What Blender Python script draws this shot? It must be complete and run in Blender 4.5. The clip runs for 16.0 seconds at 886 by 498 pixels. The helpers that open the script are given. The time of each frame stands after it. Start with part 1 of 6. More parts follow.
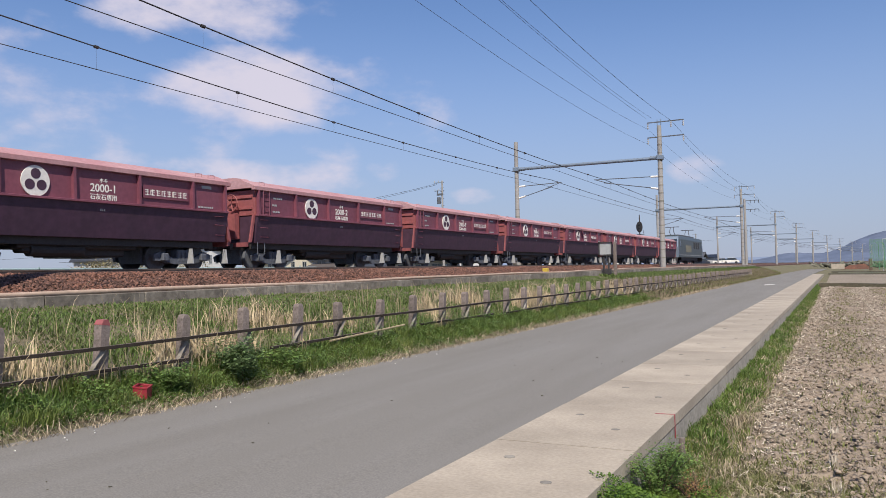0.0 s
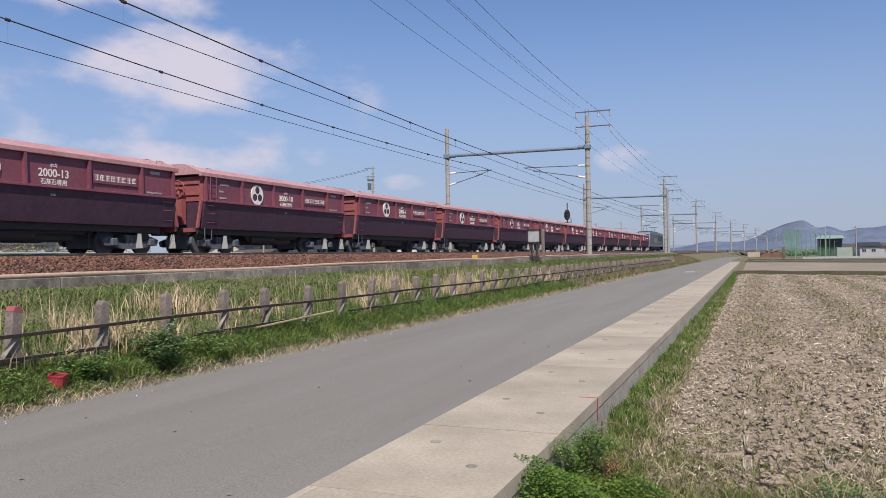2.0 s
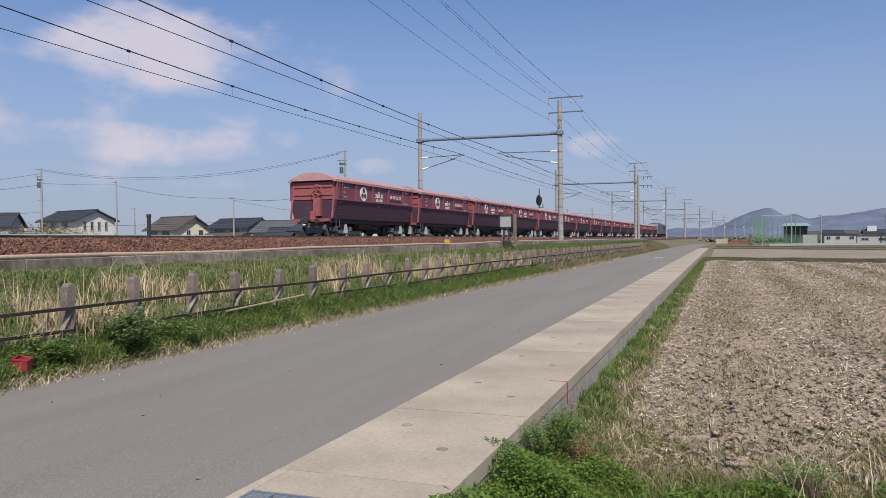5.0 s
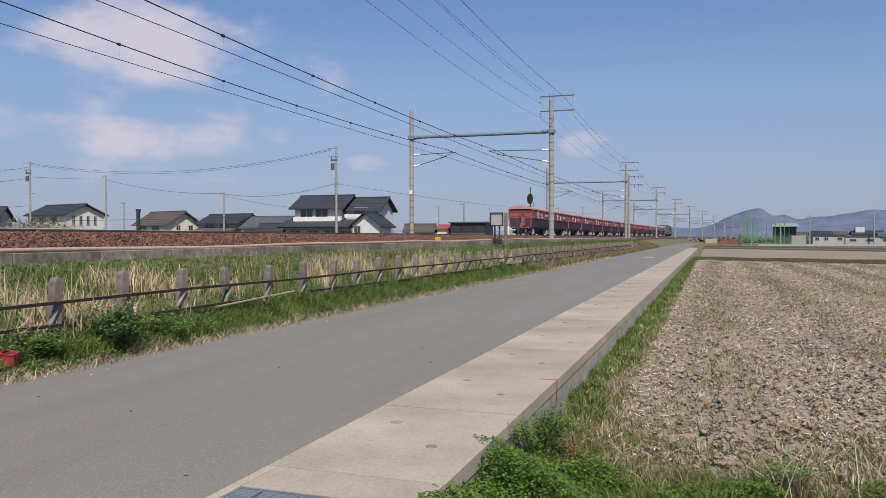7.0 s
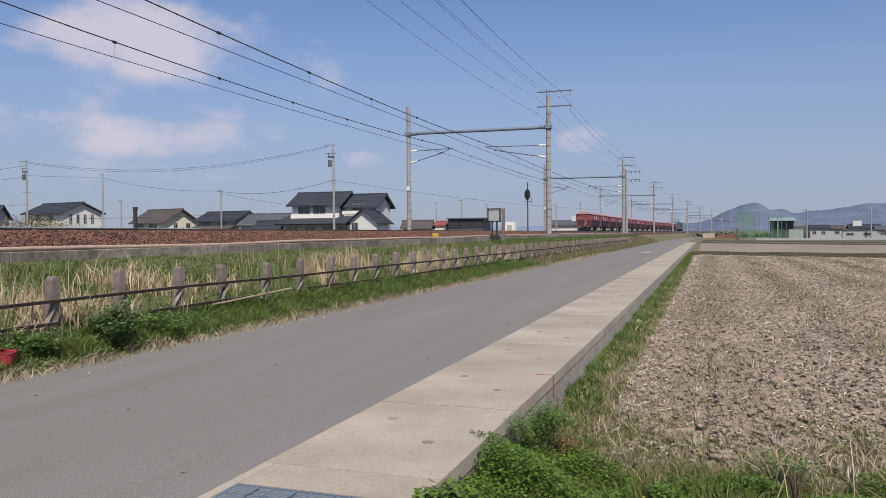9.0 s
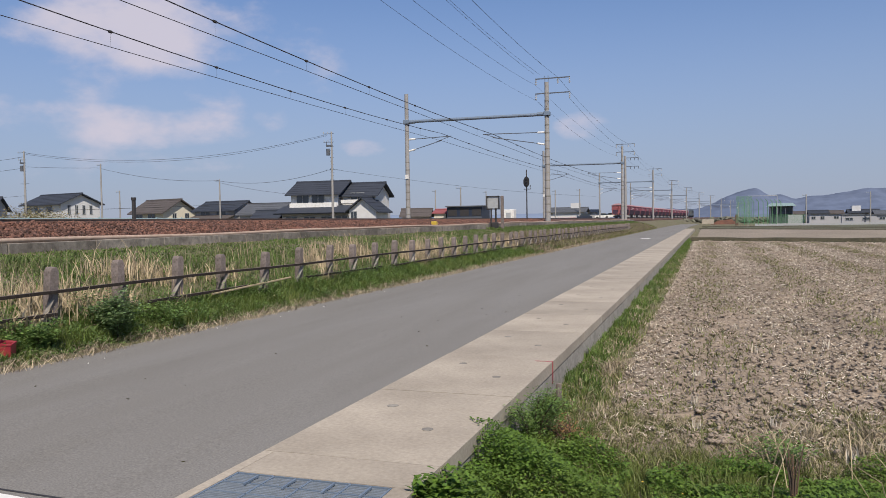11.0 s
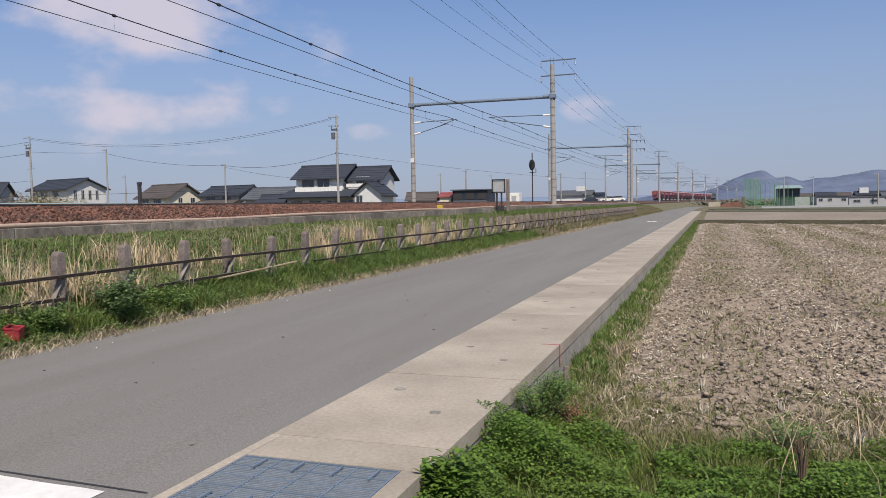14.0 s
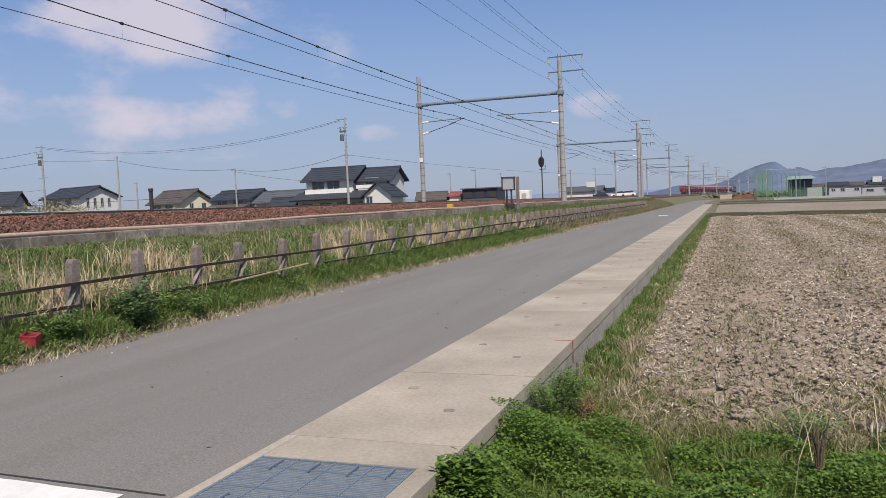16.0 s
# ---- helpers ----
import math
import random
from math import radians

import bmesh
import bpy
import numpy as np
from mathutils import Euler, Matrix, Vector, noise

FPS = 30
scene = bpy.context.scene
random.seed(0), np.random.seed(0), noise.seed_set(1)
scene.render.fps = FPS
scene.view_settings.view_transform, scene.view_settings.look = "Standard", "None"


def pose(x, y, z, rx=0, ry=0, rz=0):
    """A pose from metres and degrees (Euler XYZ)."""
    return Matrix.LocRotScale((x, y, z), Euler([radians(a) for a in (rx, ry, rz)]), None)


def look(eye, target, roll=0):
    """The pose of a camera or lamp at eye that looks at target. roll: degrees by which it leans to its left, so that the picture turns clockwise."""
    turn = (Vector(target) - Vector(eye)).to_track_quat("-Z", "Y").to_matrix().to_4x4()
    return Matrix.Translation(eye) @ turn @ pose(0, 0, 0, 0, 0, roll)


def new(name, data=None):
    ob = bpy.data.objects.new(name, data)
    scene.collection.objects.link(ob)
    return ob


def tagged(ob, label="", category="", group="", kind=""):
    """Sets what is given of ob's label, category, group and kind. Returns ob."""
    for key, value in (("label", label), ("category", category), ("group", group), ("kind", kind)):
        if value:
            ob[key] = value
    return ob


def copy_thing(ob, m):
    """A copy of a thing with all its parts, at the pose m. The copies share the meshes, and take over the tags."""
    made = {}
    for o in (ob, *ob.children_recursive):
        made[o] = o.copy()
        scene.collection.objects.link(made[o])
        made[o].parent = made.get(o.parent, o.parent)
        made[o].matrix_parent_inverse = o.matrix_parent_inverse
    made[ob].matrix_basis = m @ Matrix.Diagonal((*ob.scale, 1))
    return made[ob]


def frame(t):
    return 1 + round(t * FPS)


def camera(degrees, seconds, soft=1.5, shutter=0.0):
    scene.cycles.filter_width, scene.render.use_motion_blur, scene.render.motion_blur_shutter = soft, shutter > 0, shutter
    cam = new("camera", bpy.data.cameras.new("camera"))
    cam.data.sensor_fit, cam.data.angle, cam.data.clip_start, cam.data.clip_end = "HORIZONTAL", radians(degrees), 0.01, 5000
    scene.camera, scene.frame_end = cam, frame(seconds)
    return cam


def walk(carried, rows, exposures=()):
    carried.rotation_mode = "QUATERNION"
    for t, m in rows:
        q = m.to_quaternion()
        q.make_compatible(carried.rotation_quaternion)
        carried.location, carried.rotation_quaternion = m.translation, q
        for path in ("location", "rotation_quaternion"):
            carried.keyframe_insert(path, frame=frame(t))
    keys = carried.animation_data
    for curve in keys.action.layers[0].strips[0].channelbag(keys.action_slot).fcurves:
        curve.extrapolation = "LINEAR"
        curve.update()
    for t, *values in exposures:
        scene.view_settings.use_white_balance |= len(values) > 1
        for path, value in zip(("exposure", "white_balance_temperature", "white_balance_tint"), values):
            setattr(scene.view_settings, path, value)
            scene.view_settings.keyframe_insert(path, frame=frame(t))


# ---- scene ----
cam = camera(59.9, 16.0, soft=0.75)
PATH = [
    (0, pose(-0.038, -0.031, 1.566, 91.623, 1.254, 27.067)),
    (0.5, pose(-0.032, -0.026, 1.562, 91.365, 1.180, 25.641)),
    (1, pose(-0.027, -0.025, 1.564, 91.053, 1.069, 24.016)),
    (1.5, pose(-0.025, -0.020, 1.561, 90.777, 0.994, 22.779)),
    (2, pose(-0.021, -0.021, 1.563, 90.510, 0.985, 21.891)),
    (2.5, pose(-0.022, -0.025, 1.561, 90.344, 0.982, 21.353)),
    (3, pose(-0.024, -0.019, 1.560, 90.133, 0.970, 21.039)),
    (3.5, pose(-0.028, -0.016, 1.559, 89.902, 0.840, 20.646)),
    (4, pose(-0.028, -0.013, 1.558, 89.619, 0.814, 20.189)),
    (6.5, pose(-0.021, -0.015, 1.556, 89.198, 0.239, 19.363)),
    (7, pose(-0.030, -0.006, 1.555, 89.150, 0.095, 19.121)),
    (7.5, pose(-0.029, 0.005, 1.550, 89.070, 0.141, 19.017)),
    (8, pose(-0.024, -0.002, 1.555, 89.004, 0.212, 18.986)),
    (8.5, pose(-0.016, -0.009, 1.556, 88.956, 0.326, 18.974)),
    (11, pose(0.000, -0.000, 1.550, 87.980, 0.900, 18.900)),
    (11.5, pose(0.003, 0.006, 1.552, 87.693, 1.006, 18.911)),
    (12, pose(-0.008, 0.022, 1.548, 87.550, 1.029, 18.976)),
    (12.5, pose(-0.007, 0.017, 1.547, 87.410, 1.084, 19.096)),
    (13, pose(-0.013, 0.008, 1.547, 87.289, 1.098, 19.168)),
    (13.5, pose(-0.016, 0.015, 1.545, 87.102, 1.093, 19.243)),
    (14, pose(-0.018, 0.019, 1.546, 86.772, 1.122, 19.303)),
    (14.5, pose(-0.014, 0.018, 1.545, 86.472, 1.293, 19.444)),
    (15, pose(-0.018, 0.016, 1.542, 86.200, 1.433, 19.559)),
    (15.5, pose(-0.015, 0.015, 1.540, 86.340, 1.905, 19.768)),
    (16, pose(-0.010, 0.011, 1.539, 86.738, 2.473, 20.058)),
]
walk(cam, PATH, [(0, 0.42, 6950, 12), (3, 0.34, 6950, 12), (7.5, 0.23, 6950, 12), (12, 0.22, 6950, 12), (15, 0.27, 6950, 12), (16, 0.27, 6950, 12)])

# ---- light ----
SUN_AZ, SUN_EL = 149.0, 52.0     # degrees clockwise from +Y, and above the horizon
to_sun = Vector((math.sin(radians(SUN_AZ)) * math.cos(radians(SUN_EL)), math.cos(radians(SUN_AZ)) * math.cos(radians(SUN_EL)), math.sin(radians(SUN_EL))))
sun = new("sun", bpy.data.lights.new("sun", "SUN"))
sun.data.energy, sun.data.angle, sun.data.color = 4.2, radians(0.55), (1.0, 0.95, 0.87)
sun.matrix_world = look((0, 0, 60), Vector((0, 0, 60)) - to_sun)

world = bpy.data.worlds.new("sky")
scene.world = world
world.use_nodes = True
wt = world.node_tree
wt.nodes.clear()


def wnode(kind, **values):
    n = wt.nodes.new(kind)
    for k, v in values.items():
        if k in n.inputs:
            n.inputs[k].default_value = v
    return n


w_out = wnode("ShaderNodeOutputWorld")
w_bg = wnode("ShaderNodeBackground", Strength=0.085)
w_sky = wnode("ShaderNodeTexSky")
w_sky.sky_type, w_sky.sun_disc = "NISHITA", False
w_sky.sun_elevation, w_sky.sun_rotation = radians(SUN_EL), radians(SUN_AZ)
w_sky.air_density, w_sky.dust_density, w_sky.ozone_density = 1.0, 0.3, 5.0
w_co = wnode("ShaderNodeTexCoord")


def cloud_bank(azimuth, height, wide, tall, strength):
    """A soft patch of sky, degrees from +Y and above the horizon, in which cloud can stand."""
    a, e = radians(azimuth), radians(height)
    mid = Vector((math.sin(a) * math.cos(e), math.cos(a) * math.cos(e), math.sin(e)))
    side = Vector((math.cos(a), -math.sin(a), 0))
    up = mid.cross(side) * -1
    dots = []
    for axis, size in ((side, wide), (up, tall)):
        d = wt.nodes.new("ShaderNodeVectorMath")
        d.operation = "DOT_PRODUCT"
        wt.links.new(w_co.outputs["Generated"], d.inputs[0])
        d.inputs[1].default_value = axis
        s = wt.nodes.new("ShaderNodeMath")
        s.operation = "SUBTRACT"
        wt.links.new(d.outputs["Value"], s.inputs[0])
        s.inputs[1].default_value = mid.dot(axis)
        m = wt.nodes.new("ShaderNodeMath")
        m.operation = "MULTIPLY"
        wt.links.new(s.outputs[0], m.inputs[0])
        m.inputs[1].default_value = 1 / math.sin(radians(size))
        p = wt.nodes.new("ShaderNodeMath")
        p.operation = "MULTIPLY"
        wt.links.new(m.outputs[0], p.inputs[0])
        wt.links.new(m.outputs[0], p.inputs[1])
        dots.append(p)
    add = wt.nodes.new("ShaderNodeMath")
    wt.links.new(dots[0].outputs[0], add.inputs[0])
    wt.links.new(dots[1].outputs[0], add.inputs[1])
    fall = wt.nodes.new("ShaderNodeMapRange")
    fall.interpolation_type = "SMOOTHSTEP"
    wt.links.new(add.outputs[0], fall.inputs["Value"])
    for k, v in (("From Min", 0.0), ("From Max", 1.3), ("To Min", strength), ("To Max", 0.0)):
        fall.inputs[k].default_value = v
    return fall


w_map = wnode("ShaderNodeMapping")
w_map.inputs["Scale"].default_value = (1, 1, 1.9)
wt.links.new(w_co.outputs["Generated"], w_map.inputs["Vector"])
w_noise = wnode("ShaderNodeTexNoise", Scale=10.0, Detail=9.0, Roughness=0.56)
wt.links.new(w_map.outputs[0], w_noise.inputs["Vector"])
BANKS = [(-40.6, 13.2, 10.4, 4.2, 0.72), (-44.5, 18.4, 11, 3.0, 0.58), (-56, 16.2, 4, 2.2, 0.36), (-49, 12.0, 2.5, 2.4, 0.36), (-32, 14.6, 2.2, 2.0, 0.36),
         (-40, 6.9, 9.5, 2.1, 0.56), (-48, 7.6, 6, 1.9, 0.48), (-31.2, 7.6, 1.9, 1.2, 0.46), (-33.5, 9.0, 1.8, 1.2, 0.36), (-24.8, 5.5, 2.4, 0.9, 0.58), (-8.4, 6.8, 2.8, 1.4, 0.62),
         (-36, 4.6, 9, 1.2, 0.34), (-46, 12, 24, 12, 0.31), (-120, 25, 30, 10, 0.5), (130, 22, 35, 9, 0.5), (70, 34, 14, 6, 0.4)]
total = None
for bank in BANKS:
    f = cloud_bank(*bank)
    if total is None:
        total = f
    else:
        m = wt.nodes.new("ShaderNodeMath")
        m.operation = "MAXIMUM"
        wt.links.new(total.outputs[0], m.inputs[0])
        wt.links.new(f.outputs[0], m.inputs[1])
        total = m
w_mul = wt.nodes.new("ShaderNodeMath")
w_mul.operation = "ADD"
wt.links.new(total.outputs[0], w_mul.inputs[0])
w_amp = wnode("ShaderNodeMapRange")
w_amp.clamp = False
for k, v in (("From Min", 0.0), ("From Max", 1.0), ("To Min", -0.22), ("To Max", 1.22)):
    w_amp.inputs[k].default_value = v
wt.links.new(w_noise.outputs["Fac"], w_amp.inputs["Value"])
wt.links.new(w_amp.outputs["Result"], w_mul.inputs[1])
w_thr = wnode("ShaderNodeMapRange")
w_thr.interpolation_type = "SMOOTHSTEP"
for k, v in (("From Min", 0.76), ("From Max", 1.34), ("To Min", 0.0), ("To Max", 0.92)):
    w_thr.inputs[k].default_value = v
wt.links.new(w_mul.outputs[0], w_thr.inputs["Value"])
w_mix = wnode("ShaderNodeMix")
w_mix.data_type = "RGBA"
for s in w_mix.inputs:
    if s.name == "B" and s.type == "RGBA":
        s.default_value = (6.1, 6.0, 7.3, 1)
wt.links.new(w_thr.outputs["Result"], w_mix.inputs[0])
# spring haze: a grey-lavender veil that thins with height all round the horizon
w_sep = wnode("ShaderNodeSeparateXYZ")
wt.links.new(w_co.outputs["Generated"], w_sep.inputs[0])
w_veil = wnode("ShaderNodeMapRange")
w_veil.interpolation_type = "SMOOTHSTEP"
for k, v in (("From Min", -0.02), ("From Max", 0.36), ("To Min", 0.85), ("To Max", 0.0)):
    w_veil.inputs[k].default_value = v
wt.links.new(w_sep.outputs["Z"], w_veil.inputs["Value"])
w_haze = wnode("ShaderNodeMix")
w_haze.data_type = "RGBA"
wt.links.new(w_veil.outputs["Result"], w_haze.inputs[0])
w_tint = wnode("ShaderNodeMix")
w_tint.data_type, w_tint.blend_type = "RGBA", "MULTIPLY"
w_tint.inputs[0].default_value = 1.0
w_tint.inputs[7].default_value = (0.92, 1.02, 1.20, 1)
wt.links.new(w_sky.outputs["Color"], w_tint.inputs[6])
wt.links.new(w_tint.outputs[2], w_haze.inputs[6])
w_haze.inputs[7].default_value = (3.0, 3.6, 5.25, 1)
wt.links.new(w_haze.outputs[2], [s for s in w_mix.inputs if s.name == "A" and s.type == "RGBA"][0])
wt.links.new([s for s in w_mix.outputs if s.type == "RGBA"][0], w_bg.inputs["Color"])
wt.links.new(w_bg.outputs[0], w_out.inputs[0])


# ---- materials ----
def material(name, colour, rough=0.8, metal=0.0, vary=0.25, grain=20.0, patch=1.5, bump=0.3, bump_size=0.01, second=None, island=0.0, spec=0.5, drawn=None, thin=0.0):
    """A surface of one or two base colours, mottled at two scales, with fine relief. island: how far single pieces differ; drawn: scale by which the broad mottling is drawn out; thin: share of light that passes through a leaf."""
    m = bpy.data.materials.new(name)
    m.use_nodes = True
    t = m.node_tree
    b = t.nodes["Principled BSDF"]
    b.inputs["Roughness"].default_value, b.inputs["Metallic"].default_value = rough, metal
    b.inputs["Specular IOR Level"].default_value = spec
    co = t.nodes.new("ShaderNodeTexCoord")

    def noise_node(scale, detail):
        n = t.nodes.new("ShaderNodeTexNoise")
        n.inputs["Scale"].default_value, n.inputs["Detail"].default_value, n.inputs["Roughness"].default_value = scale, detail, 0.62
        t.links.new(co.outputs["Object"], n.inputs["Vector"])
        return n

    fine, broad = noise_node(grain, 4), noise_node(patch, 3)
    if drawn:
        along = t.nodes.new("ShaderNodeMapping")
        along.inputs["Scale"].default_value = drawn
        t.links.new(co.outputs["Object"], along.inputs["Vector"])
        t.links.new(along.outputs[0], broad.inputs["Vector"])
    ramp = t.nodes.new("ShaderNodeMapRange")
    ramp.inputs["From Min"].default_value, ramp.inputs["From Max"].default_value = 0.33, 0.67
    t.links.new(broad.outputs["Fac"], ramp.inputs["Value"])
    mix = t.nodes.new("ShaderNodeMix")
    mix.data_type = "RGBA"
    t.links.new(ramp.outputs["Result"], mix.inputs[0])
    second = second or [c * (1 - 0.5 * vary) for c in colour]
    mix.inputs[6].default_value, mix.inputs[7].default_value = (*colour, 1), (*second, 1)
    hsv = t.nodes.new("ShaderNodeHueSaturation")
    t.links.new(mix.outputs[2], hsv.inputs["Color"])
    val = t.nodes.new("ShaderNodeMapRange")
    for k, v in (("From Min", 0.25), ("From Max", 0.75), ("To Min", 1 - vary), ("To Max", 1 + vary)):
        val.inputs[k].default_value = v
    t.links.new(fine.outputs["Fac"], val.inputs["Value"])
    last = val.outputs["Result"]
    if island:
        geo = t.nodes.new("ShaderNodeNewGeometry")
        info = t.nodes.new("ShaderNodeObjectInfo")
        both = t.nodes.new("ShaderNodeMath")
        t.links.new(geo.outputs["Random Per Island"], both.inputs[0])
        t.links.new(info.outputs["Random"], both.inputs[1])
        wrap = t.nodes.new("ShaderNodeMath")
        wrap.operation = "FRACT"
        t.links.new(both.outputs[0], wrap.inputs[0])
        r = t.nodes.new("ShaderNodeMapRange")
        r.inputs["To Min"].default_value, r.inputs["To Max"].default_value = 1 - island, 1 + island
        t.links.new(wrap.outputs[0], r.inputs["Value"])
        mul = t.nodes.new("ShaderNodeMath")
        mul.operation = "MULTIPLY"
        t.links.new(last, mul.inputs[0])
        t.links.new(r.outputs["Result"], mul.inputs[1])
        last = mul.outputs[0]
    t.links.new(last, hsv.inputs["Value"])
    t.links.new(hsv.outputs["Color"], b.inputs["Base Color"])
    if thin:
        glow = t.nodes.new("ShaderNodeBsdfTranslucent")
        t.links.new(hsv.outputs["Color"], glow.inputs["Color"])
        both_ways = t.nodes.new("ShaderNodeMixShader")
        both_ways.inputs[0].default_value = thin
        t.links.new(b.outputs[0], both_ways.inputs[1])
        t.links.new(glow.outputs[0], both_ways.inputs[2])
        t.links.new(both_ways.outputs[0], t.nodes["Material Output"].inputs["Surface"])
    if bump:
        bn = t.nodes.new("ShaderNodeBump")
        bn.inputs["Strength"].default_value, bn.inputs["Distance"].default_value = bump, bump_size
        t.links.new(fine.outputs["Fac"], bn.inputs["Height"])
        t.links.new(bn.outputs["Normal"], b.inputs["Normal"])
    return m


